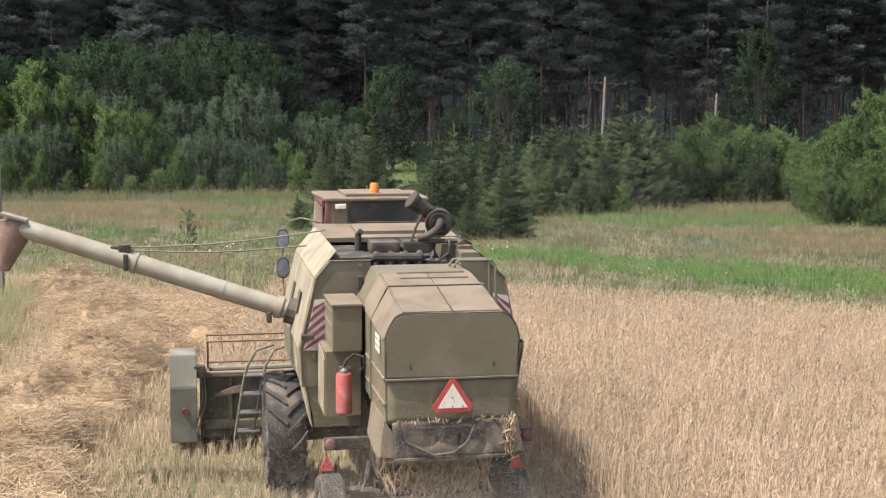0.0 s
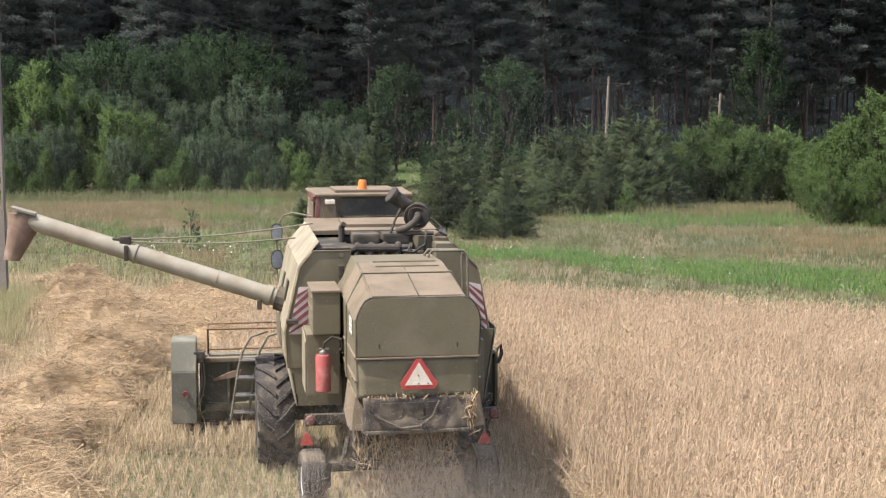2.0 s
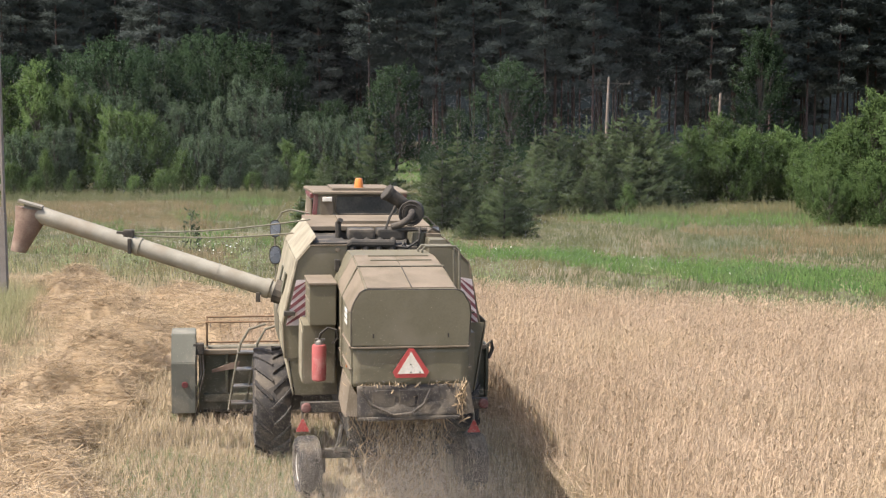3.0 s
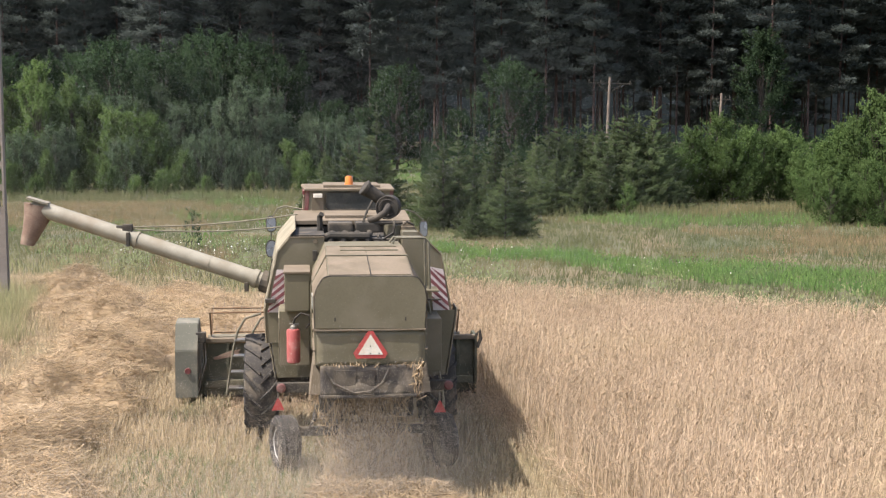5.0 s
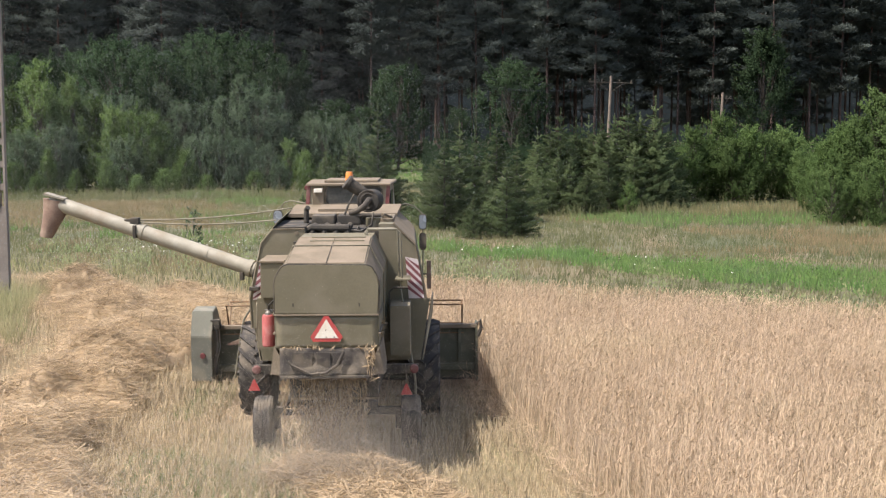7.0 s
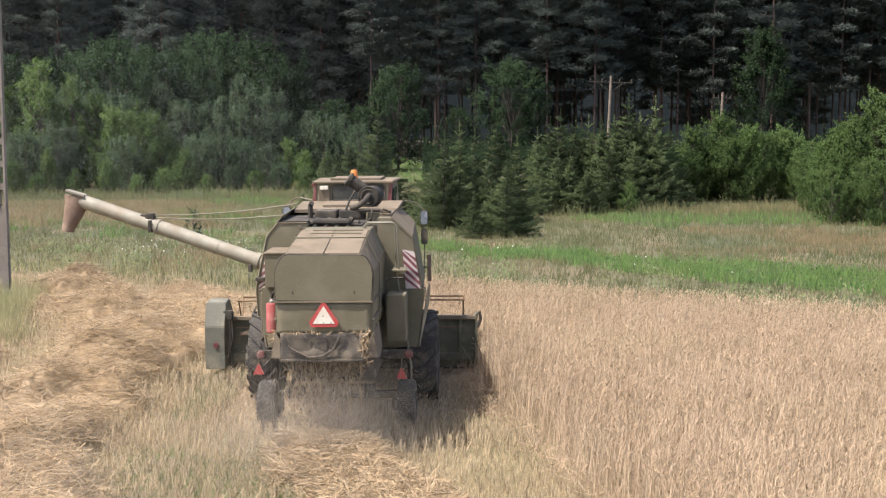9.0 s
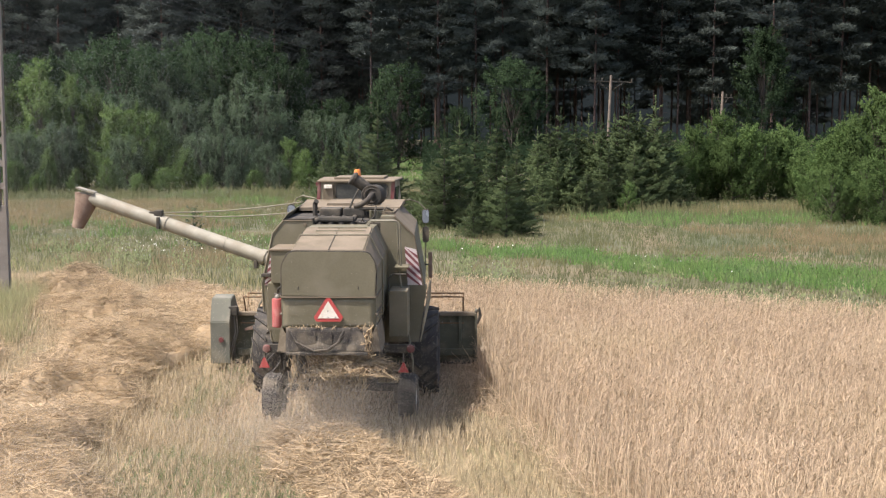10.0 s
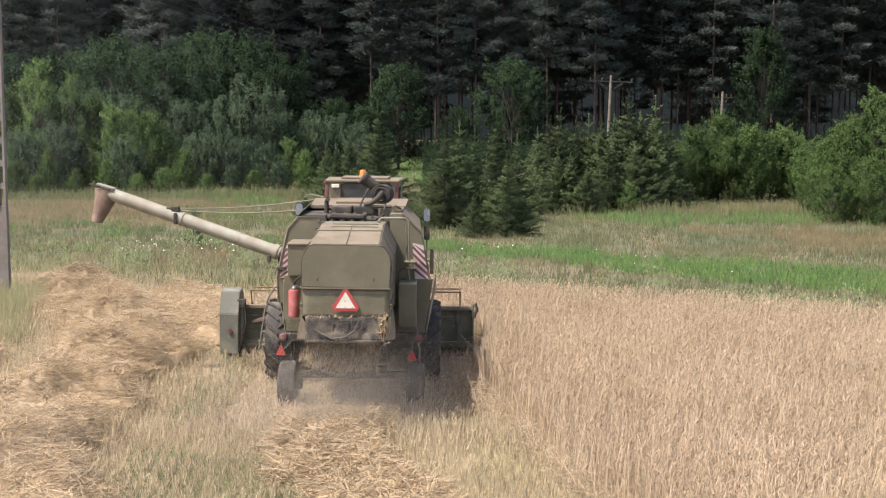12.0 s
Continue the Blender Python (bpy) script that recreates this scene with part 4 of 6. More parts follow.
    plate(bm, [(-2.22, 5.5, 0.76), (-1.85, 5.5, 0.82), (-1.80, 5.5, 0.92), (-1.95, 5.5, 0.90), (-2.22, 5.5, 0.80)], (0, 1, 0), 0.02)
    part("guard_flap", bm, SPOUT, head)
    # right end plate and divider
    bm = bmesh.new()
    loft(bm, [[(2.02, y, z) for y, z in ((5.5, 0.12), (5.5, 1.08), (5.9, 1.12), (6.9, 0.6), (7.3, 0.15))], [(2.06, y, z) for y, z in ((5.5, 0.12), (5.5, 1.08), (5.9, 1.12), (6.9, 0.6), (7.3, 0.15))]])
    part("end_plate", bm, HEADER_PAINT, head)
    bm = bmesh.new()
    tube(bm, [(2.06, 5.5, 0.9), (2.12, 5.5, 1.05), (2.10, 5.5, 1.18), (2.04, 5.5, 1.1)], 0.03, 6)
    part("latch_lever", bm, DARK, head)
    # reel: six bats on a turning shaft
    bm = bmesh.new()
    turned(bm, [(-2.15, 0.05), (2.05, 0.05)], Matrix.Identity(4), 10)
    reel = part("reel", bm, TUBE, h, "turning reel with tined bats")
    reel.matrix_basis = pose(-0.2, 6.15, 1.02)
    for k in range(6):
        a = k * math.tau / 6
        y, z = 0.52 * math.cos(a), 0.52 * math.sin(a)
        bm = bmesh.new()
        tube(bm, [(-2.12, y, z), (2.02, y, z)], 0.016, 6)
        part("reel_bat", bm, REELRUST, reel)
        for x in (-2.1, 0.0, 2.0):
            bm = bmesh.new()
            tube(bm, [(x, 0, 0), (x, y, z)], 0.014, 6)
            part("reel_arm", bm, REELRUST, reel)
        bm = bmesh.new()
        for i in range(27):
            x = -2.05 + i * 0.153
            tube(bm, [(x, y, z), (x, y + 0.02, z - 0.16)], 0.004, 4)
        tagged(part("reel_tines", bm, STEEL, reel), kind="stuff")
    wheels = [tyre_wheel("front_wheel", h, 0.73, 0.48, 0.39, 18, (-1.40, 3.66, 0.73), -1, True),
              tyre_wheel("front_wheel", h, 0.73, 0.48, 0.39, 18, (1.18, 3.66, 0.73), 1, True),
              tyre_wheel("rear_wheel", h, 0.37, 0.28, 0.185, 0, (-1.04, 1.55, 0.37), -1, False),
              tyre_wheel("rear_wheel", h, 0.37, 0.28, 0.185, 0, (1.02, 1.55, 0.37), 1, False)]
    return h, wheels, reel


# ---- field and crop ----
def far_edge(x):
    """Where the field ends, seen along x."""
    return 31.0 - 0.52 * x


CUT = [way_at(t) for t in np.arange(0, 12.01, 0.05)]
CUT_XY = np.array([[*(m @ Vector((-0.2, 6.6, 0)))[:2]] for m in CUT])
RIGHT_EDGE = np.array([[*(m @ Vector((2.06, 6.6, 0)))[:2]] for m in CUT])
LEFT_EDGE = np.array([[*(m @ Vector((-2.45, 6.6, 0)))[:2]] for m in CUT])
# before the clip the harvester came along the same curve
PAST = pose(0.95, 8.3, 0, 0, 0, 12)
RIGHT_X = lambda y: np.interp(y, [0, (PAST @ Vector((2.06, 0, 0))).y, *RIGHT_EDGE[::20, 1]], [4.2, (PAST @ Vector((2.06, 0, 0))).x, *RIGHT_EDGE[::20, 0]])


def standing(x, y):
    """True where crop still stands at the clip's end."""
    right = (x > RIGHT_X(y)) & (y < RIGHT_EDGE[-1, 1])
    ahead = (y >= RIGHT_EDGE[-1, 1] - 0.02 * (x - RIGHT_EDGE[-1, 0])) & (x > LEFT_EDGE[-1, 0] - 0.05 * (y - 25))
    return (right | ahead) & (y < far_edge(x))


def wheat(name, g, p, scale=1.0):
    """Wheat stalks rooted at p (n, 3): bent stem, leaf and nodding ear."""
    n = len(p)
    hgt = g.normal(0.84, 0.06, n)[:, None] * scale
    a = g.uniform(0, math.tau, n)
    lean = np.stack([np.cos(a), np.sin(a), np.zeros(n)], 1) * g.uniform(0.0, 0.24, n)[:, None] + np.array([0.05, -0.03, 0])
    up = np.array([0, 0, 1.0])
    b = g.uniform(0, math.pi, n)
    s = np.stack([np.cos(b), np.sin(b), np.zeros(n)], 1)
    t = np.cross(s, up)
    mid, top = p + up * hgt * 0.5 + lean * 0.35, p + up * hgt * 0.9 + lean
    w = 0.0035
    stem = np.stack([p - s * w, p + s * w, mid + s * w, mid - s * w, top + s * w, top - s * w], 1).reshape(-1, 3)
    i = np.arange(n)[:, None] * 6
    sf = np.concatenate([i + [0, 1, 2, 3], i + [3, 2, 4, 5]])
    # ear: two crossed blades, nodding over
    nod = lean * g.uniform(0.3, 1.2, n)[:, None] + up * g.uniform(0.02, 0.10, n)[:, None]
    nod = nod / np.linalg.norm(nod, axis=1, keepdims=True) * g.uniform(0.07, 0.11, n)[:, None]
    ew = g.uniform(0.005, 0.0095, n)[:, None]
    e1 = np.stack([top, top + nod * 0.4 + s * ew, top + nod, top + nod * 0.4 - s * ew], 1).reshape(-1, 3)
    e2 = np.stack([top, top + nod * 0.4 + t * ew, top + nod, top + nod * 0.4 - t * ew], 1).reshape(-1, 3)
    j = np.arange(n)[:, None] * 4
    ef = j + [0, 1, 2, 3]
    # dry leaf
    la = g.uniform(0, math.tau, n)
    ld = np.stack([np.cos(la), np.sin(la), g.uniform(-0.8, 0.9, n)], 1) * g.uniform(0.12, 0.26, n)[:, None]
    lb = p + up * hgt * g.uniform(0.4, 0.8, n)[:, None] + lean * 0.5
    lv = np.stack([lb - t * 0.005, lb + t * 0.005, lb + ld + t * 0.002, lb + ld - t * 0.002], 1).reshape(-1, 3)
    v, f = join((stem, sf), (e1, ef), (e2, ef), (lv, ef))
    return soft_soup(name, v, f, OPEN_SIDE, 1.6)


def scatter(g, n, x0, x1, y0, y1, keep=None, z=0.0):
    p = np.stack([g.uniform(x0, x1, n), g.uniform(y0, y1, n), np.full(n, z)], 1)
    return p if keep is None else p[keep(p[:, 0], p[:, 1])]


def sheet(name, xs, ys, height, material, label="", category=""):
    """A ground sheet over a grid of xs and ys."""
    X, Y = np.meshgrid(xs, ys)
    v = np.stack([X, Y, height(X, Y)], -1).reshape(-1, 3)
    nx = len(xs)
    i = (np.arange(len(ys) - 1)[:, None] * nx + np.arange(nx - 1)[None]).ravel()[:, None]
    ob = link(name, soup(name, v, i + [0, 1, nx + 1, nx]), material, None, label, "structure")
    ob.data.polygons.foreach_set("use_smooth", [True] * len(ob.data.polygons))
    return tagged(ob, category=category)


def value_noise(x, y, seed):
    """Smooth random heights between -1 and 1 on a unit lattice."""
    table = np.random.default_rng(seed).uniform(-1, 1, (64, 64))
    xi, yi = np.floor(x).astype(int), np.floor(y).astype(int)
    u, v = x - xi, y - yi
    u, v = u * u * (3 - 2 * u), v * v * (3 - 2 * v)
    at = lambda i, k: table[(xi + i) % 64, (yi + k) % 64]
    return (at(0, 0) * (1 - u) + at(1, 0) * u) * (1 - v) + (at(0, 1) * (1 - u) + at(1, 1) * u) * v


def lumps(X, Y, size, amp):
    x, y = np.asarray(X, float) / size, np.asarray(Y, float) / size
    return amp * 1.5 * (value_noise(x * 0.8, y * 0.8, 5) + 0.5 * value_noise(x * 1.9 + 9, y * 1.9, 6) + 0.25 * value_noise(x * 4.1, y * 4.1 + 3, 7))


def rise(X, Y):
    """Gentle rise of the land under the far wood."""
    return np.clip((Y - 90) / 120, 0, 1.5) * 2.0


def ground_height(X, Y):
    return lumps(X, Y, 3.0, 0.03) * np.clip((Y - 36) / 10, 0, 1) + rise(X, Y) - 0.03


def ground():
    xs = np.concatenate([[-2500, -800, -300, -150], np.arange(-90, 91, 1.5), [150, 300, 800, 2500]])
    ys = np.concatenate([[-2500, -600, -150, -40], np.arange(-10, 170, 1.5), [200, 300, 600, 1200, 3500]])
    sheet("ground", xs, ys, ground_height, GROUND, "rough meadow ground with dry and green patches", "ground")
    xs, ys = np.arange(-26, 24.1, 0.4), np.arange(0, 1.001, 0.0125)
    X, U = np.meshgrid(xs, ys)
    Y = -8 + U * (far_edge(X) + 8)
    v = np.stack([X, Y, lumps(X, Y, 0.5, 0.012) + 0.01], -1).reshape(-1, 3)
    nx = len(xs)
    i = (np.arange(len(ys) - 1)[:, None] * nx + np.arange(nx - 1)[None]).ravel()[:, None]
    tagged(link("stubble_field", soup("stubble_field", v, i + [0, 1, nx + 1, nx]), FIELD, None, "cut field of pale stubble and dry soil", "structure"), category="field")


def crop():
    g = np.random.default_rng(11)
    ragged = lambda x, y: standing(x - np.abs(lumps(x, y, 0.5, 0.12)) - np.abs(g.normal(0, 0.05, len(x))), y) | (standing(x, y) & (y > RIGHT_EDGE[-1, 1]))
    p = scatter(g, 104000, -4, 15.5, 11, 34, ragged)
    # the stalks at the cut edge lean out
    link("standing_wheat", wheat("standing_wheat", g, p), WHEAT, None, "dense ripe pale-brown standing wheat", "stuff")["category"] = "wheat"
    p = scatter(g, 9000, 15.5, 22, 8, 26, standing)
    p = np.concatenate([p, scatter(g, 8000, 2, 15.5, 5, 11, standing)])
    link("standing_wheat", wheat("standing_wheat", g, p), WHEAT, None, "dense ripe pale-brown standing wheat", "stuff")["category"] = "wheat"
    # bent and half-fallen stalks along the cut edge
    n = 1300
    y = g.uniform(13, 25, n)
    q = np.stack([RIGHT_X(y) + g.normal(0.02, 0.13, n), y, g.uniform(0.05, 0.45, n) * g.uniform(0.3, 1, n)], 1)
    link("edge_straw", strands("edge_straw", g, q, 0.48, 0.007, (-0.25, -0.1, 0.6), 0.75), WHEAT, None, "bent and half-fallen stalks along the cut edge", "stuff")["category"] = "wheat"
    # rows that the header takes during the clip
    rows = []
    dist = np.concatenate([[0], np.cumsum(np.hypot(*np.diff(CUT_XY, axis=0).T))])
    steps = np.arange(0.22, dist[-1], 0.42)
    for k, s in enumerate(steps):
        t = float(np.interp(s, dist, np.arange(len(dist)) * 0.05))
        m = way_at(t)
        at, turn = m @ Vector((-0.2, 6.55, 0)), math.degrees(m.to_euler().z)
        q = scatter(g, 620, -2.2, 2.24, -0.22, 0.22)
        ob = link("wheat_row", wheat("wheat_row", g, q), WHEAT, None, "row of ripe wheat before the header", "stuff")
        tagged(ob, category="wheat", group="wheat rows taken by the header")
        rows.append((ob, t, pose(at.x, at.y, 0, 0, 0, turn), pose(at.x, at.y, -0.66, 0, 0, turn)))
    return rows


def stubble():
    g = np.random.default_rng(12)
    cut = lambda x, y: ~standing(x, y) & (y < far_edge(x)) & ~((x > LEFT_EDGE[0, 0] + 0.1) & (y > CUT_XY[0, 1]) & (x < RIGHT_X(y)) & (x > np.interp(y, LEFT_EDGE[:, 1], LEFT_EDGE[:, 0])))
    p = np.concatenate([scatter(g, 62000, -17, 2.5, 13, 40, cut), scatter(g, 40000, -6.5, 2.5, 13, 22, cut)])
    row = (g.uniform(0, 1, len(p)) < 0.7)
    u = p[:, 0] + 0.10 * (p[:, 1] - 20)
    p[:, 0] += np.where(row, np.round(u / 0.17) * 0.17 - u + g.normal(0, 0.02, len(p)), 0.0)
    tall = 0.15 + 0.10 * np.clip(lumps(p[:, 0], p[:, 1], 1.6, 1.0), -0.8, 1.2)
    # left of the swath the stalks were left longer
    tall = tall + 0.16 * ((p[:, 0] < -7.2) & (p[:, 1] > 21))
    n = len(p)
    p[:, 2] = tall / 2
    me = stalks("stubble", g, p, 0.26, 0.008, (0.05, 0, 1), 0.22)
    link("stubble", me, STUBBLE, None, "short pale cut stubble", "stuff")["category"] = "stubble"
    p = scatter(g, 34000, -17, 2.5, 13, 40, cut)
    p[:, 2] = g.uniform(0.02, 0.13, len(p))
    me = strands("straw_litter", g, p, 0.30, 0.007, None, 1.0)
    v = np.empty(len(me.vertices) * 3, np.float32)
    me.vertices.foreach_get("co", v)
    v = v.reshape(-1, 3)
    v[:, 2] = 0.02 + np.abs(v[:, 2]) * 0.45
    me.vertices.foreach_set("co", v.ravel())
    link("straw_litter", me, STRAW, None, "loose straw strewn over the stubble", "stuff")["category"] = "straw"
    # green weeds coming through
    green = lambda x, y: cut(x, y) & (lumps(x + 3, y, 1.3, 1.0) > -0.2) & (x < -1.2)
    p = np.concatenate([scatter(g, 8000, -4.2, -1.6, 14, 24, green), scatter(g, 2500, -12, -4, 16, 34, green)])
    p[:, 2] = 0.07
    link("field_weeds", stalks("field_weeds", g, p, 0.18, 0.009, (0, 0, 1), 0.5), WEED, None, "green weeds growing through the stubble", "stuff")["category"] = "weeds"


SWATHS = [[(-4.8, 12.5), (-5.6, 15.5), (-6.1, 18.5), (-6.3, 21.0), (-6.0, 23.5), (-6.7, 26.5), (-8.2, 30.0), (-10.3, 34.0)],
          [(-8.2, 16.5), (-8.9, 20.0), (-9.2, 23.5), (-10.6, 27.0)],
          [(-4.4, 25.5), (-5.2, 29.5), (-7.2, 33.5)]]


# places where the ridge was torn open
HOLLOWS = [(-4.9, 21.8), (-8.3, 28.6), (-6.0, 19.6), (-7.0, 24.4)]


def swath(points, width, hgt, count, seed):
    """A straw ridge left by the passes before."""
    g = np.random.default_rng(seed)
    path = np.array(points)
    seg = np.concatenate([[0], np.cumsum(np.hypot(*np.diff(path, axis=0).T))])
    along = np.arange(0, seg[-1], 0.10)
    cx, cy = np.interp(along, seg, path[:, 0]), np.interp(along, seg, path[:, 1])
    dx, dy = np.gradient(cx), np.gradient(cy)
    L = np.hypot(dx, dy)
    nx, ny = -dy / L, dx / L
    m = 33
    us = np.linspace(-1, 1, m)
    wide = width * (1 + 0.2 * np.sin(along * 1.1 + seed) + 0.14 * np.sin(along * 2.7 + 1))

    def top(i, u):
        x, y = cx[i] + nx[i] * u * wide[i], cy[i] + ny[i] * u * wide[i]
        soft = np.clip(1 - np.abs(u) ** 3.2, 0, 1)
        lump = lumps(x, y, 0.62, 0.6) + lumps(x + 7, y * 0.7, 0.24, 0.3)
        return x, y, hgt * soft * (1 + 0.25 * np.sin(along[i] * 1.9)) + hgt * 0.62 * lump * soft ** 0.5 - sum(0.34 * np.exp(-((x - hx) ** 2 + (y - hy) ** 2) / 0.16) for hx, hy in HOLLOWS) * soft

    I, U = np.meshgrid(np.arange(len(along)), us, indexing="ij")
    X, Y, Z = top(I, U)
    i = (np.arange(len(along) - 1)[:, None] * m + np.arange(m - 1)[None]).ravel()[:, None]
    ob = tagged(new("straw_swath"), "long tangled ridge of golden threshed straw", "straw swath", "straw swaths")
    link("straw_core", soup("straw_core", np.stack([X, Y, Z - 0.15], -1).reshape(-1, 3), i + [0, m, m + 1, 1]), STRAW, ob)
    k, u = g.integers(0, len(along), count), np.where(g.uniform(0, 1, count) < 0.75, g.uniform(-1.08, 1.08, count), np.clip(g.normal(0, 0.8, count), -1.5, 1.5))
    x, y, z = top(k, u)
    p = np.stack([x + g.normal(0, 0.06, count), y + g.normal(0, 0.06, count), np.maximum(z, 0.02) + g.uniform(-0.02, 0.08, count)], 1)
    me = strands("loose_straw", g, p, 0.46, 0.008, None, np.array([1.0, 1.0, 0.6]))
    v = np.empty(len(me.vertices) * 3, np.float32)
    me.vertices.foreach_get("co", v)
    v = v.reshape(-1, 6, 3)
    c = p[:, None, 2]
    v[:, :, 2] = np.maximum(c + (v[:, :, 2] - c) * 0.5, 0.01)
    me.vertices.foreach_set("co", v.ravel())
    link("loose_straw", me, STRAW, ob, "", "stuff")


def straw_clumps():
    """Straw that leaves the hood during the clip and stays lying behind."""
    g = np.random.default_rng(14)
    made = []
    times = np.concatenate([np.arange(0.3, 11.9, 0.62)])
    for t, off in [(t, o) for t in times for o in (-0.45, -0.05, 0.36)]:
        t = t + 0.2 * (off > -0.2) + 0.15 * (off > 0.2)
        n = 760
        p = np.stack([g.normal(0, 0.26, n).clip(-0.43, 0.43), g.normal(0, 0.22, n).clip(-0.42, 0.42), np.zeros(n)], 1)
        p[:, 2] = 0.03 + (0.27 + 0.06 * np.sin(p[:, 0] * 9 + t)) * np.clip(1 - (p[:, 0] / 0.5) ** 2, 0, 1) * np.clip(1.05 - (p[:, 1] / 0.5) ** 2, 0, 1) * g.uniform(0.55, 1.1, n)
        ob = link("straw_clump", strands("straw_clump", g, p, 0.40, 0.008, None, np.array([1.0, 1.0, 0.28])), STRAW, None, "tangled clump of fresh threshed straw", "stuff")
        tagged(ob, category="straw", group="fresh straw behind the harvester")
        ride = pose(0.05, 0.75, 1.75)
        m = way_at(t)
        at = m @ Vector((off + g.uniform(-0.12, 0.12), 0.28, 0))
        rows = [(r[0], way_at(r[0]) @ ride) for r in WAY if r[0] < t - 0.2]
        turn = math.degrees(m.to_euler().z)
        rows += [(t, m @ ride), (t + 0.06, pose(at.x, at.y, 1.0, 0, 0, turn)), (t + 0.16, pose(at.x, at.y, 0.0, 0, 0, turn + 6)), (12.5, pose(at.x, at.y, 0.0, 0, 0, turn + 6))]
        made.append((ob, rows))
    return made


def falling_straw(h):
    """Wisps of straw dropping from the hood; each falls again and again."""
    g = np.random.default_rng(15)
    made = []
    for k in range(8):
        n = 480
        p = np.stack([g.normal(0.0, 0.26, n).clip(-0.62, 0.45), g.uniform(-0.15, 0.2, n), g.normal(0, 0.26, n).clip(-0.22, 0.6)], 1)
        ob = link("falling_straw", strands("falling_straw", g, p, 0.22, 0.011, (0, 0.1, -1), 0.45), STRAW, h, "loose straw dropping from the hood", "stuff")
        phase, rows, t = k / 8 * 0.6, [], -0.6
        x = 0.0
        while t < 12.6:
            a, b = t + phase, t + phase + 0.56
            rows += [(a, pose(x, 0.45, 1.62)), (a + 0.28, pose(x, 0.40, 1.15, 4, 0, 3)), (b, pose(x, 0.30, 0.22, 10, 0, 8))]
            t += 0.6
        rows = [r for r in rows if 0 <= r[0] <= 12]
        rows = [(0.0, rows[0][1])] * (rows[0][0] > 0.03) + rows + [(12.0, rows[-1][1])] * (rows[-1][0] < 11.97)
        made.append((ob, rows))
    return made


def dust_clouds(h):
    """Chaff dust hanging behind and beside the hood."""
    g = np.random.default_rng(19)
    made = []
    for cx, cy, cz, sx, sy, sz, n in ((-0.05, -0.55, 0.55, 0.60, 0.28, 0.36, 125000), (0.80, -0.50, 0.45, 0.45, 0.35, 0.34, 20000),
                                      (-0.65, -0.55, 0.35, 0.8, 0.35, 0.24, 44000), (0.2, -0.5, 0.95, 0.8, 0.22, 0.4, 30000)):
        p = g.normal(size=(n, 3)) * np.array([sx, sy, sz])
        p[:, 2] = np.abs(p[:, 2] + cz) - cz
        ob = link("dust_cloud", leaves("dust_cloud", g, p, 0.0027), DUST, h, "drifting cloud of chaff dust", "stuff")
        rows = [(float(t), pose(cx + 0.12 * math.sin(t * 1.1 + cx), cy - 0.1 * math.cos(t * 0.9 + cz), cz + 0.06 * math.sin(t * 1.7), 0, 0, 8 * math.sin(t * 0.8 + cy))) for t in np.arange(0, 12.1, 1.0)]
        made.append((ob, rows))
    return made


def dust_haze():
    """The harvester's fine dust in the air beyond it, which the wind takes off to the left."""
    g = np.random.default_rng(29)
    made = []
    for x0, n, spread, drift in ((2.0, 170000, 4.6, -17.0), (-6.0, 80000, 2.6, -9.0), (6.5, 110000, 3.2, -17.0)):
        p = np.stack([g.normal(0, spread, n), g.uniform(0, 7, n), 3.4 + g.normal(0, 2.0, n)], 1)
        p = p[p[:, 2] > 0.3]
        ob = link("dust_veil", leaves("dust_veil", g, p, 0.0035), HAZE, None, "drifting veil of harvest dust in the air", "stuff")
        tagged(ob, category="dust", group="dust veils behind the harvester")
        made.append((ob, [(float(t), pose(x0 + drift * (t / 12.0) ** 1.2, 25.5 + 0.25 * t, 0.1 * t)) for t in range(0, 13, 2)]))
    # low clouds left behind over the cut ground
    for x0, y0, n, sx, dx, dy in ((0.3, 10.2, 105000, 1.3, -8.5, 2.0), (-1.2, 10.8, 80000, 1.0, -4.5, 4.0), (-1.0, 12.6, 60000, 0.9, -1.5, 4.0)):
        p = np.stack([g.normal(0, sx, n), g.normal(0, 0.6, n), np.abs(g.normal(0.35, 0.75, n))], 1)
        ob = link("low_dust", leaves("low_dust", g, p, 0.0031), DUST, None, "low drifting chaff dust over the cut ground", "stuff")
        tagged(ob, category="dust", group="dust veils behind the harvester")
        made.append((ob, [(float(t), pose(x0 + dx * t / 12.0, y0 + dy * t / 12.0, 0.02)) for t in range(0, 13, 2)]))
    return made


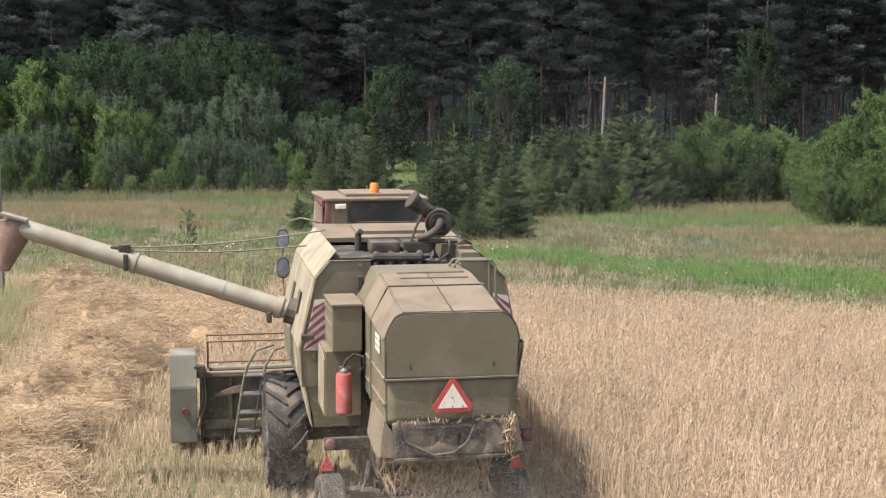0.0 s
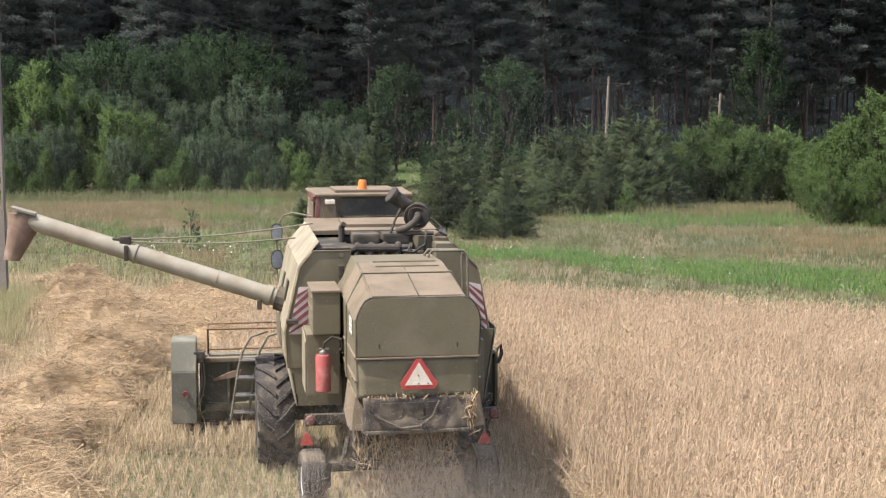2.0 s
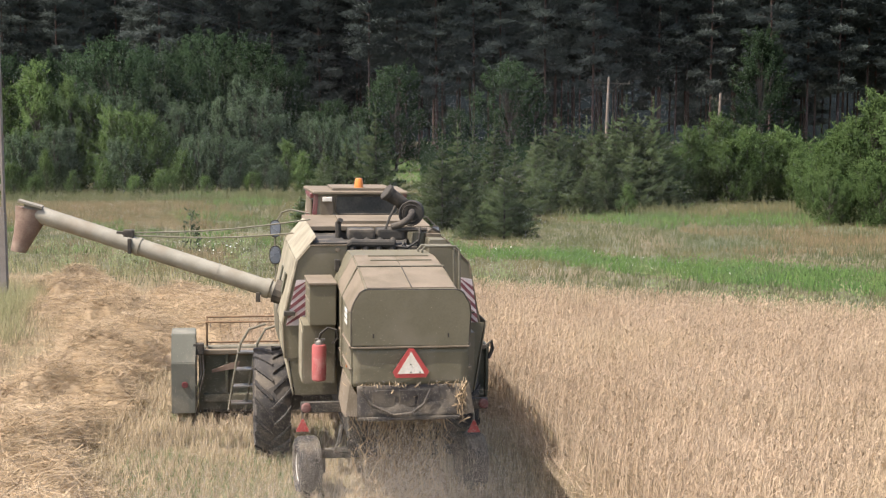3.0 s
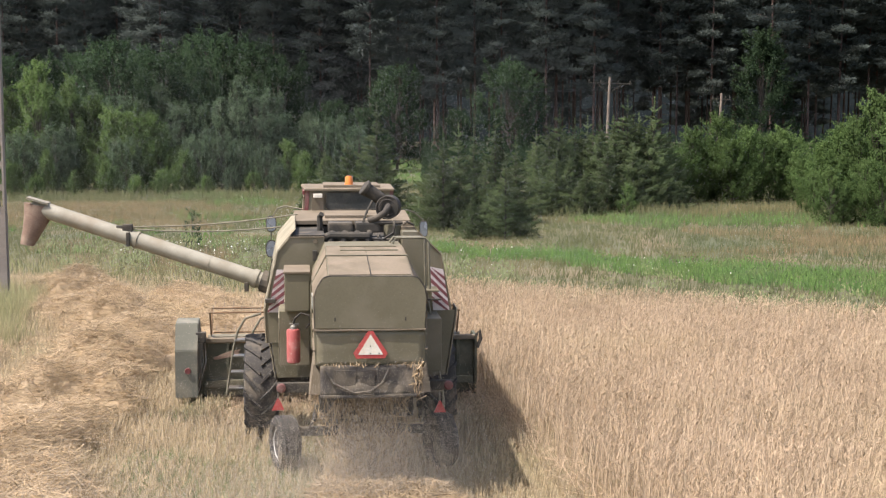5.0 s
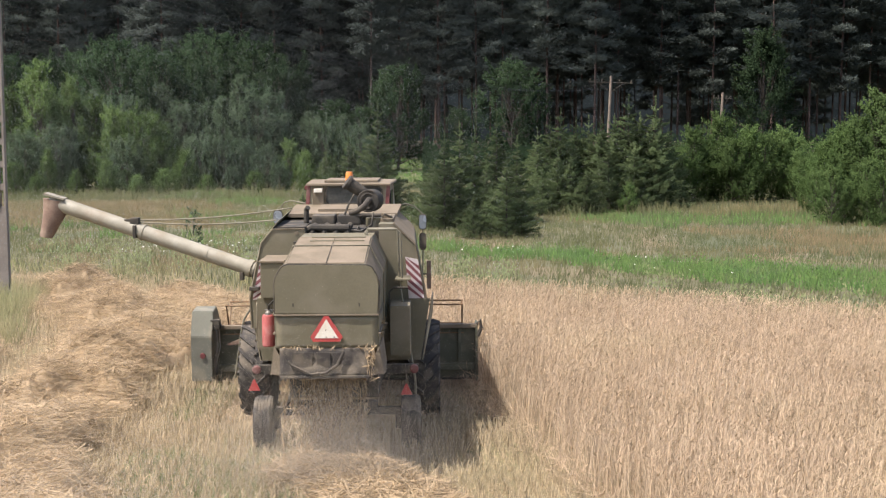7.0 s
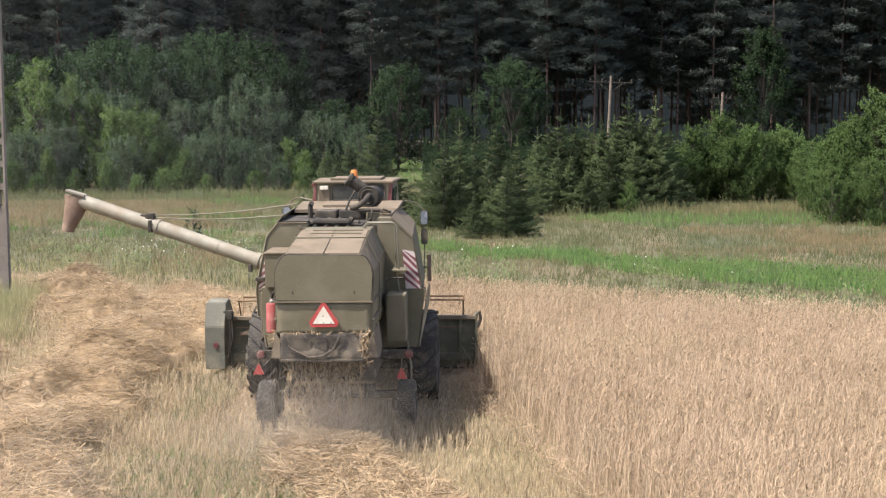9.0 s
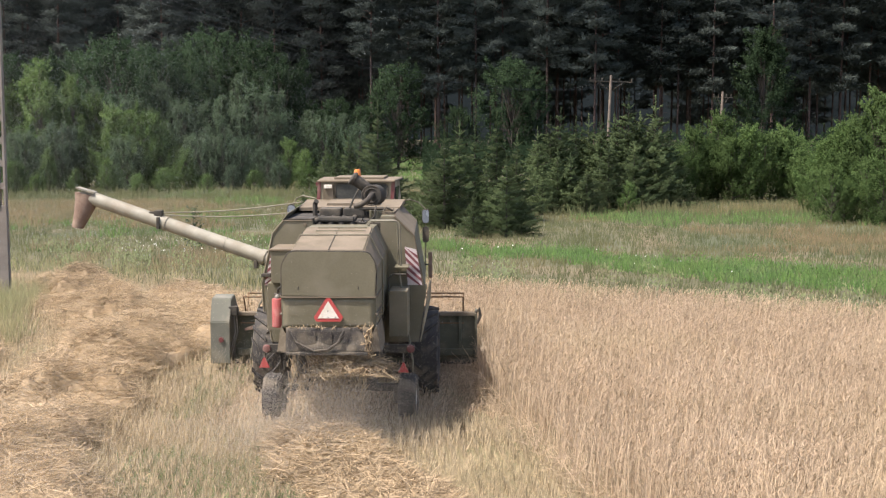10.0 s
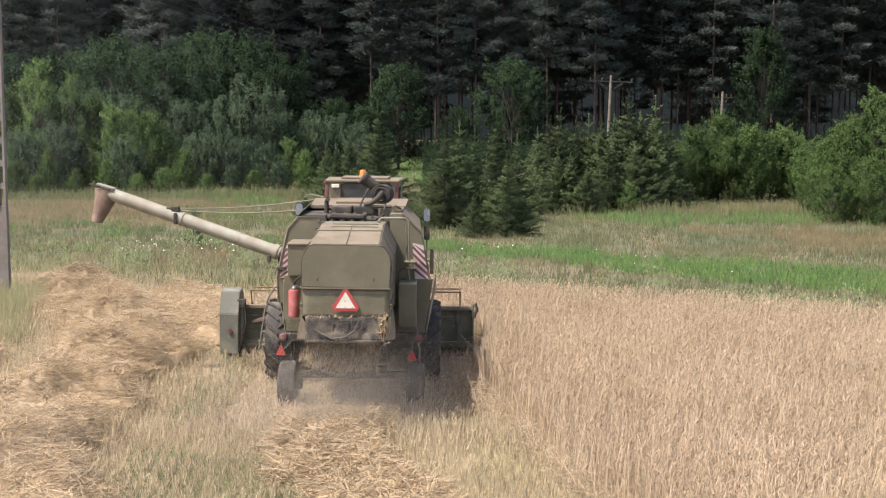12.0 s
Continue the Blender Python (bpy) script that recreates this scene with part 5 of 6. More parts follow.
# ---- meadow ----
def tufts(name, g, p, hgt, wid, blades=3, spread=0.12):
    """Grass tufts: a few tapering blades each."""
    n = len(p)
    vs, ns = [], []
    for b in range(blades):
        a = g.uniform(0, math.tau, n)
        out = np.stack([np.cos(a), np.sin(a), np.zeros(n)], 1)
        c = g.uniform(0, math.tau, n)
        side = np.stack([np.cos(c), np.sin(c), np.zeros(n)], 1)
        h = hgt * g.uniform(0.55, 1.25, n)[:, None]
        w = wid * g.uniform(0.6, 1.3, n)[:, None]
        base = p + out * g.uniform(0, spread, n)[:, None]
        tip = base + np.array([0, 0, 1.0]) * h + out * h * g.uniform(0.1, 0.6, n)[:, None]
        v = np.stack([base - side * w, base + side * w, tip], 1)
        # wind every blade towards the sky and the open side
        nrm = np.cross(v[:, 1] - v[:, 0], v[:, 2] - v[:, 0])
        flip = nrm @ np.array([0.0, -1.0, 0.6]) < 0
        v[flip] = v[flip][:, [1, 0, 2]]
        vs.append(v.reshape(-1, 3))
        nrm[flip] *= -1
        up = np.array([0, -0.25, 1.0]) + 0.35 * out + 0.5 * nrm / (np.linalg.norm(nrm, axis=1, keepdims=True) + 1e-12)
        ns.append(np.repeat(up / np.linalg.norm(up, axis=1, keepdims=True), 3, axis=0))
    v = np.concatenate(vs)
    me = soup(name, v, np.arange(len(v)).reshape(-1, 3))
    return shade_round(me, np.concatenate(ns))


def band(x, y):
    """The fresh green strip beyond the wheat: 1 inside."""
    c = 43.2 - 0.80 * (x - 2.0)
    w = np.clip(1.2 + 0.17 * (x - 1.0), 0.8, 2.9)
    return np.abs(y - c + lumps(x, y, 1.2, 0.8) + lumps(x + 3, y, 0.5, 0.35)) < w + 0.4 * value_noise(x * 3.1, y * 3.1, 9)


def meadow():
    g = np.random.default_rng(16)
    out = lambda x, y: (y > far_edge(x) + 0.1) & ~band(x, y)
    vis = lambda x, y: np.abs(x) < 0.37 * y + 3
    p = scatter(g, 54000, -36, 36, 25, 92, lambda x, y: out(x, y) & vis(x, y))
    p[:, 2] = ground_height(p[:, 0], p[:, 1])
    link("meadow_grass", tufts("meadow_grass", g, p, 0.26, 0.014, 5, 0.3), DRYGRASS, None, "rough half-dry meadow grass", "stuff")["category"] = "grass"
    p = scatter(g, 26000, -1, 26, 20, 48, lambda x, y: band(x, y) & (y > far_edge(x) + 0.8))
    link("green_strip", tufts("green_strip", g, p, 0.27, 0.022, 4, 0.25), GREENGRASS, None, "strip of lush bright green grass", "stuff")["category"] = "grass"
    q = [scatter(g, 4200, 6, 26, 51, 64, lambda x, y: np.abs(y - 58.5 + 0.12 * (x - 8) + lumps(x, y, 2.5, 1.6)) < 1.7 + g.normal(0, 0.6, len(x))),
         scatter(g, 2600, -16, -5, 58, 78, lambda x, y: lumps(x, y, 2.2, 1.0) > 0.1),
         scatter(g, 1500, -22, -4, 44, 56, lambda x, y: lumps(x + 5, y, 1.6, 1.0) > 0.3),
         scatter(g, 2500, -8, 3, 90, 125)]
    p = np.concatenate(q)
    p[:, 2] = ground_height(p[:, 0], p[:, 1])
    link("green_patches", tufts("green_patches", g, p, 0.30, 0.024, 4, 0.3), GREENGRASS, None, "patches of fresh green grass in the meadow", "stuff")["category"] = "grass"
    q = [scatter(g, 5200, -27, -9, 52, 70, lambda x, y: (lumps(x, y * 1.4, 2.4, 1.0) > -0.15) & (y > 55 + 0.15 * x)),
         scatter(g, 3600, 10, 24, 43, 55, lambda x, y: lumps(x * 0.5, y * 1.6, 1.5, 1.0) > 0.0),
         scatter(g, 2200, -20, -7, 38, 47, lambda x, y: (lumps(x, y, 1.6, 1.0) > 0.2) & (y > far_edge(x) + 2))]
    p = np.concatenate(q)
    p[:, 2] = ground_height(p[:, 0], p[:, 1])
    link("dry_patches", tufts("dry_patches", g, p, 0.30, 0.015, 5, 0.3), RUSTGRASS, None, "dry rusty tan patches in the meadow", "stuff")["category"] = "grass"
    p = scatter(g, 9000, -30, 27, 52, 82, lambda x, y: np.abs(y - np.where(x < -4, 74.5, 64 - 0.15 * x) + lumps(x, y, 3.0, 1.5)) < 3.2)
    p[:, 2] = ground_height(p[:, 0], p[:, 1])
    link("thicket_grass", tufts("thicket_grass", g, p, 0.62, 0.022, 4, 0.3), DRYGRASS, None, "tall rough grass at the foot of the thicket", "stuff")["category"] = "grass"
    # leafy weeds in clumps, most of them between the crop and the green strip
    n = 330
    c = scatter(g, n * 3, -3, 22, 22, 50, lambda x, y: (y > far_edge(x) + 0.3) & (y < far_edge(x) + 7.5) & (lumps(x + 11, y, 1.6, 1.0) > -0.25))[:n]
    lush = scatter(g, 2600, -1, 26, 20, 48, lambda x, y: band(x, y) & (y > far_edge(x) + 0.8))
    q = np.repeat(lush, 16, axis=0) + g.normal(0, 1, (len(lush) * 16, 3)) * np.array([0.16, 0.16, 0.0])
    q[:, 2] = g.uniform(0.05, 0.42, len(q))
    link("lush_leaves", leaves("lush_leaves", g, q, 0.034, np.tile([-0.1, -0.5, 0.7], (len(q), 1)), np.tile([0.0, 0.0, 0.7], (len(q), 1))), GREENGRASS, None, "leafy green plants in the fresh strip", "stuff")["category"] = "weeds"
    c = np.concatenate([c, scatter(g, 60, -17, -5, 36, 46, lambda x, y: y > far_edge(x) + 0.5)])
    k = 70
    q = np.repeat(c, k, axis=0) + g.normal(0, 1, (len(c) * k, 3)) * np.array([0.22, 0.22, 0.0]) * np.repeat(g.uniform(0.5, 1.4, len(c)), k)[:, None]
    q[:, 2] = g.uniform(0.02, 1, len(q)) * np.repeat(g.uniform(0.25, 0.75, len(c)), k)
    link("leafy_weeds", leaves("leafy_weeds", g, q, 0.045, np.tile([-0.1, -0.5, 0.7], (len(q), 1)), np.tile([0.0, 0.0, 1.0], (len(q), 1))), WEED, None, "clumps of pale green leafy weeds beyond the crop", "stuff")["category"] = "weeds"
    # tall weeds and grasses along the field's edge and round the pole
    p = scatter(g, 9000, -22, 16, 24, 48, lambda x, y: (y > far_edge(x) - 0.2) & (y < far_edge(x) + 1.8 + 0.5 * np.sin(x)))
    p = np.concatenate([p, scatter(g, 1500, -12.6, -9.6, 27, 33), scatter(g, 700, -11.5, -8.7, 22, 27)])
    link("edge_weeds", tufts("edge_weeds", g, p, 0.62, 0.010, 4, 0.12), TALLGRASS, None, "tall grey-green weeds along the field's edge", "stuff")["category"] = "weeds"
    p = np.concatenate([scatter(g, 70, -10.5, -6, 40, 44), scatter(g, 22, -2, 8, 34, 41, lambda x, y: y > far_edge(x) + 1)])
    p[:, 2] = g.uniform(0.35, 0.6, len(p))
    link("white_flowers", strands("white_flowers", g, p, 0.035, 0.028, (0, 0, 1), 1.0), PETAL, None, "scattered white meadow flowers", "stuff")["category"] = "flowers"


# ---- trees ----
def leaves(name, g, p, size, out=None, along=None, slim=0.55):
    """Leaf clumps at p: one pointed leaf each. out: the way out of the crown at each leaf; along: the way it points."""
    n = len(p)
    d = g.normal(size=(n, 3)) if along is None else along + g.normal(size=(n, 3)) * 0.35
    d /= np.linalg.norm(d, axis=1, keepdims=True)
    s = np.cross(d, g.normal(size=(n, 3)))
    s /= np.linalg.norm(s, axis=1, keepdims=True) + 1e-9
    r = (size * g.uniform(0.6, 1.35, n))[:, None]
    v = np.stack([p - d * r * 0.8 - s * r * slim, p - d * r * 0.8 + s * r * slim, p + d * r * 1.1], 1)
    if out is None:
        return soup(name, v.reshape(-1, 3), np.arange(3 * n).reshape(-1, 3))
    o = out / (np.linalg.norm(out, axis=1, keepdims=True) + 1e-9)
    nrm = np.cross(v[:, 1] - v[:, 0], v[:, 2] - v[:, 0])
    flip = np.einsum("ij,ij->i", nrm, o) < 0
    v[flip] = v[flip][:, [1, 0, 2]]
    nrm[flip] *= -1
    nrm /= np.linalg.norm(nrm, axis=1, keepdims=True) + 1e-9
    soft = o + 0.35 * nrm
    soft /= np.linalg.norm(soft, axis=1, keepdims=True)
    return shade_round(soup(name, v.reshape(-1, 3), np.arange(3 * n).reshape(-1, 3)), np.repeat(soft, 3, axis=0))


def trunk_mesh(parent, pts, radii, material, limbs=(), sides=7):
    bm = bmesh.new()
    tube(bm, pts, 0, sides, radii)
    for a, b, r in limbs:
        mid = (Vector(a) + Vector(b)) / 2 + Vector((0, 0, 0.08 * (Vector(b) - Vector(a)).length))
        tube(bm, [a, mid, b], 0, 5, [r, r * 0.7, r * 0.25])
    return part("trunk", bm, material, parent)


PROFILES = {
    "dome": lambda u: 0.80 + 0.2 * u / 0.35 if u < 0.35 else math.sqrt(max(0.0, 1 - ((u - 0.35) / 0.67) ** 2)),
    "birch": lambda u: (0.55 + 1.5 * u if u < 0.3 else 1.0) * (1 - max(0.0, u - 0.22) / 0.80) ** 0.75,
    "shrub": lambda u: 0.72 + 0.5 * u if u < 0.5 else 0.97 * (1 - ((u - 0.5) / 0.55) ** 2 * 0.75),
    "column": lambda u: 0.7 + u if u < 0.3 else 1.0 * (1 - max(0.0, u - 0.3) / 0.72) ** 0.6,
}


def broadleaf(g, height, width, base, material, count, size, label, sprays=150, shape="dome", upright=0.5, name="deciduous_tree"):
    """A leafy tree or bush: limbs out of one stem, each ending in sprays of small leaves; shape: the crown's profile."""
    ob = tagged(new(name), label, "tree", "young trees before the wood")
    prof = PROFILES[shape]
    f1, f2, f3 = g.uniform(0, math.tau, 3)
    limbs, P, N, A = [], [], [], []
    heart = np.array([0, 0, base + (height - base) * 0.40])
    for k in range(sprays):
        u = g.uniform(0, 1) ** 0.9
        a = g.uniform(0, math.tau)
        wave = math.sin(3 * a + f2 - 9 * u) + 0.7 * math.sin(5 * a + f3 + 14 * u)
        if wave < -0.9 and k % 4:
            continue
        uneven = 1 + 0.22 * math.sin(2 * a + f1 + 4 * u) + 0.18 * wave
        r = width / 2 * prof(u) * uneven * g.uniform(0.1, 1.0) ** 0.5
        z = base + (height - base) * (0.02 + 0.93 * u)
        c = np.array([r * math.cos(a), r * math.sin(a), z])
        way = np.array([math.cos(a), math.sin(a), 0]) * (1 - upright) + np.array([0, 0, upright + 0.15]) + g.normal(0, 0.22, 3)
        way /= np.linalg.norm(way)
        long = (0.05 + 0.05 * g.uniform()) * width * (1.2 - 0.5 * u) + 0.05
        n = max(8, int(count / sprays * g.uniform(0.5, 1.5)))
        shoot = k % 3 == 0
        q = g.normal(size=(n, 3)) * long * (0.2 if shoot else 0.38)
        q += way * (g.uniform(-1.2, 3.2 if shoot else 1.6, n) * long)[:, None]
        P.append(c + q)
        A.append(np.tile(way, (n, 1)) + g.normal(0, 0.7, (n, 3)))
        o = (c + q - heart) / (0.5 * width)
        N.append(o * np.array([0.8, 0.8, 0.6]) + 0.45 * q / long + np.array([-0.05, -0.50, 0.15]) + g.normal(0, 0.25, 3))
        if k % 5 == 0:
            limbs.append(((0, 0, max(0.15, base * 0.5 + (z - base) * 0.45)), tuple(c), height * 0.006))
    trunk_mesh(ob, [(0, 0, -0.2), (0.03, 0, height * 0.3), (-0.03, 0.05, height * 0.6), (0, 0, height * 0.9)], [height * 0.014, height * 0.011, height * 0.007, height * 0.002], BARK, limbs)
    link("crown", leaves("crown", g, np.concatenate(P), size, np.concatenate(N), np.concatenate(A), 0.5), material, ob)
    return ob


def spruce(g, height, width, count, label):
    ob = tagged(new("spruce"), label, "tree", "young spruces before the wood")
    P, N, A, limbs = [], [], [], []
    tips = []
    z, k = 0.12, 0
    while z < height * 0.95:
        u = z / height
        r = width / 2 * (1 - u) ** 0.95 + 0.07
        m = 8 if u < 0.75 else 5
        for j in range(m):
            a = k * 0.9 + j * math.tau / m + g.uniform(-0.25, 0.25)
            rr = r * g.uniform(0.72, 1.18)
            tips.append((a, max(0.08, z + g.normal(0, 0.022 * height)), rr * g.uniform(0.8, 1.15), rr * g.uniform(0.0, 0.6)))
        z += height * (0.062 - 0.015 * u)
        k += 1
    total = sum(t[2] for t in tips)
    for i, (a, z, rr, lift) in enumerate(tips):
        n = max(10, int(count * rr / total))
        s = g.uniform(0.0, 1.0, n)[:, None] ** 0.65 * 1.05
        root, tip = np.array([0, 0, z]), np.array([rr * math.cos(a), rr * math.sin(a), z + lift])
        side, way = np.array([-math.sin(a), math.cos(a), 0]), (tip - root) / np.linalg.norm(tip - root)
        w = g.normal(0, 1, n)[:, None] * (0.16 * rr + 0.03) * (1.15 - s)
        P.append(root * (1 - s) + tip * s + side * w - np.array([0, 0, 1.0]) * np.abs(g.normal(0, 0.05 * rr + 0.015, n))[:, None])
        A.append(way * 1.0 + side * np.sign(w) * 0.7)
        N.append(np.tile(np.array([math.cos(a), math.sin(a) - 0.5, 0.35]), (n, 1)) + side * w)
        if i % 2 == 0:
            limbs.append((tuple(root), tuple(root * 0.05 + tip * 0.95), 0.010))
    # the leader, with a sparse whorl of upright twigs
    n = 50
    zs = g.uniform(height * 0.84, height * 1.13, n)
    P.append(np.stack([g.normal(0, 0.014, n), g.normal(0, 0.014, n), zs], 1))
    A.append(np.tile([0, 0, 1.0], (n, 1)) + g.normal(0, 0.4, (n, 3)))
    for j in range(5):
        t = g.uniform(0, 1, 16)[:, None]
        a = j * math.tau / 5 + g.uniform(-0.3, 0.3)
        P.append(np.array([0, 0, height * 0.97]) + t * np.array([math.cos(a) * 0.34, math.sin(a) * 0.34, 0.26]) + g.normal(0, 0.012, (16, 3)))
        A.append(np.tile([math.cos(a), math.sin(a), 0.6], (16, 1)))
        N.append(np.tile([0.2, -0.7, 0.3], (16, 1)))
    N.append(np.tile([0.2, -0.7, 0.3], (n, 1)))
    trunk_mesh(ob, [(0, 0, -0.2), (0, 0, height * 0.5), (0, 0, height)], [height * 0.018, height * 0.010, 0.008], BARK, limbs, 6)
    link("crown", leaves("crown", g, np.concatenate(P), 0.066, np.concatenate(N), np.concatenate(A), 0.32), SPRUCE, ob)
    return ob


def pine(g, height, crown, width, count, label, material=None):
    """A tall pine: bare trunk, and level boughs that end in flat pads of needles."""
    ob = tagged(new("pine"), label, "tree", "tall pines of the wood")
    P, N, A, limbs = [], [], [], []
    base = height * (1 - crown)
    boughs = 54
    for k in range(boughs):
        u = (k + g.uniform()) / boughs
        z = base + (height - base) * u
        r = width / 2 * (0.75 + 0.5 * u - u ** 3 * 0.95) * g.uniform(0.45, 1.15)
        a = k * 2.4 + g.uniform(-0.5, 0.5)
        way = np.array([math.cos(a), math.sin(a), 0.0])
        side = np.array([-math.sin(a), math.cos(a), 0.0])
        for s, off in ((0.55, -0.25), (0.75, 0.3), (0.95, 0.0), (1.05, -0.2)):
            c = np.array([0, 0, z]) + way * r * s + side * off * r * 0.7 + np.array([0, 0, 0.16 * r * s + g.normal(0, 0.12)])
            n = int(count / boughs / 4 * g.uniform(0.5, 1.5))
            q = g.normal(size=(n, 3)) * np.array([0.34, 0.34, 0.13]) * (0.35 + 0.13 * width)
            P.append(c + q)
            N.append(q * np.array([0.6, 0.6, 0.7]) + way * 0.3 + np.array([-0.1, -0.85, 0.12]))
            A.append(q * np.array([2.0, 2.0, 1.0]) + way * 0.5 + np.array([0, 0, 0.35]) + g.normal(0, 0.4, (n, 3)))
        if k % 2:
            limbs.append(((0, 0, z - 0.2), tuple(np.array([0, 0, z]) + way * r * 0.9 + np.array([0, 0, 0.12 * r])), 0.035))
    # dead stubs below the crown
    for k in range(8):
        a, z = g.uniform(0, math.tau), base * g.uniform(0.45, 1.0)
        limbs.append(((0, 0, z), (math.cos(a) * 0.8, math.sin(a) * 0.8, z - 0.1), 0.02))
    trunk_mesh(ob, [(0, 0, -0.3), (0.1, 0.05, height * 0.4), (0, 0.1, height * 0.75), (0, 0, height * 0.97)], [height * 0.0046, height * 0.0040, height * 0.0030, 0.03], PINEBARK, limbs, 7)
    link("crown", leaves("crown", g, np.concatenate(P), 0.20, np.concatenate(N), np.concatenate(A), 0.26), material or PINE, ob)
    return ob


def put(kinds, spots, g):
    """The first of each kind stands at its first spot, the rest are copies: spots of (kind, x, y, scale)."""
    for k, x, y, s in spots:
        m = pose(x, y, float(ground_height(np.array(x), np.array(y))), 0, 0, g.uniform(0, 360)) @ Matrix.Scale(s, 4)
        if any(first is kinds[k] for first, _ in FIRST):
            copy_thing(kinds[k], m)
        else:
            FIRST.append((kinds[k], m))


FIRST = []


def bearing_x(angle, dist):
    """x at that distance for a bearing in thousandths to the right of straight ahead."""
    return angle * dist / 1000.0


def woods():
    g = np.random.default_rng(17)
    kinds = [pine(g, 24, 0.68, 5.6, 16000, "tall dark pine at the wood's edge"), pine(g, 22, 0.60, 5.0, 13000, "tall dark pine with bare lower trunk"),
             pine(g, 26, 0.74, 6.2, 17000, "tall dark pine with deep crown"), pine(g, 21, 0.88, 6.0, 15000, "dark pine branched almost to the ground")]
    spots = []
    for row, (d, step) in enumerate(((119, 3.4), (124, 2.6), (130, 2.2), (137, 2.2), (147, 2.6))):
        x = -d * 0.40 - 4
        while x < d * 0.40 + 4:
            left = x / d < -0.06
            if left:
                k = int(g.choice([2, 3, 3, 3]))
            else:
                k = int(g.choice([0, 1, 0, 2] if row < 2 else [0, 1, 1, 1] if row < 4 else [1, 2, 3, 3]))
            spots.append((k, x + g.uniform(-1.2, 1.2), d + g.uniform(-2.0, 2.0) + (6 if left else 0), g.uniform(0.85, 1.12)))
            x += step * g.uniform(0.7, 1.3) * (1.35 if left else 1.0)
    put(kinds, spots, g)
    # the depth of the wood behind the edge
    n = 22000
    q = np.stack([g.uniform(-78, 78, n), g.uniform(152, 172, n), np.zeros(n)], 1)
    top = 21 + lumps(q[:, 0], q[:, 1], 5.0, 2.2) + g.normal(0, 0.8, n)
    q[:, 2] = top * g.uniform(0.6, 1.0, n)
    link("far_wood", leaves("far_wood", g, q, 0.6, np.tile([-0.1, -1.0, 0.05], (n, 1))), PINE, None, "dark far tree tops of the pine wood", "stuff")["category"] = "wood"
    # backdrop sheet behind the wood; its own faint glow stands in for haze
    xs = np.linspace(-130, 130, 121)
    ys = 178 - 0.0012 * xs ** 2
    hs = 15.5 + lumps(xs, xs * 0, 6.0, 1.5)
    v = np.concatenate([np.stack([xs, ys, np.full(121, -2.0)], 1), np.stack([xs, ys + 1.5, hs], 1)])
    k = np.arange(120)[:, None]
    tagged(link("backdrop", soup("backdrop", v, np.concatenate([k, k + 1, k + 122, k + 121], 1)), BACKDROP, None, "dim backdrop whose faint glow stands for haze", "structure"), category="backdrop")
    n = 60000
    q = np.stack([g.uniform(-46, 46, n), g.uniform(92, 117, n), np.zeros(n)], 1)
    q[:, 2] = ground_height(q[:, 0], q[:, 1]) + g.uniform(0, 1, n) * (2.3 + lumps(q[:, 0], q[:, 1], 4.0, 0.8))
    q = q[np.abs(q[:, 0] / q[:, 1] + 0.028) > 0.012]
    link("undergrowth", leaves("undergrowth", g, q, 0.16, np.tile([-0.1, -1.0, 0.15], (len(q), 1))), DARKLEAF, None, "dark undergrowth along the wood's edge", "stuff")["category"] = "undergrowth"
    # darker broad-leaved trees before the pines
    big = [broadleaf(g, 9.5, 5.6, 0.8, DARKLEAF, 17000, 0.105, "dark round broad-leaved tree before the wood", 230, "dome", 0.55),
           broadleaf(g, 11.5, 6.0, 1.2, DARKLEAF, 18000, 0.11, "tall dark broad-leaved tree before the wood", 230, "column", 0.55),
           broadleaf(g, 9.0, 6.6, 0.6, DARKLEAF, 18000, 0.105, "broad dark leafy tree before the wood", 230, "dome", 0.6)]
    spots = []
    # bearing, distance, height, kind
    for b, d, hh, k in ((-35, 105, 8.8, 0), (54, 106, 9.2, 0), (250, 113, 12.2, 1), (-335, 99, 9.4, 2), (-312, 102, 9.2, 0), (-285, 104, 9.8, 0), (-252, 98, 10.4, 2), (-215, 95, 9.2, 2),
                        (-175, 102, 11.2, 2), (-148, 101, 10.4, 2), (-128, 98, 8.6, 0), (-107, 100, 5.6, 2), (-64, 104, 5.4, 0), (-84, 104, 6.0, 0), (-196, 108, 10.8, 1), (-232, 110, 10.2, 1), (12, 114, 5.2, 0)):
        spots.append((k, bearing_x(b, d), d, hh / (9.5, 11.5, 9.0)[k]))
    put(big, spots, g)


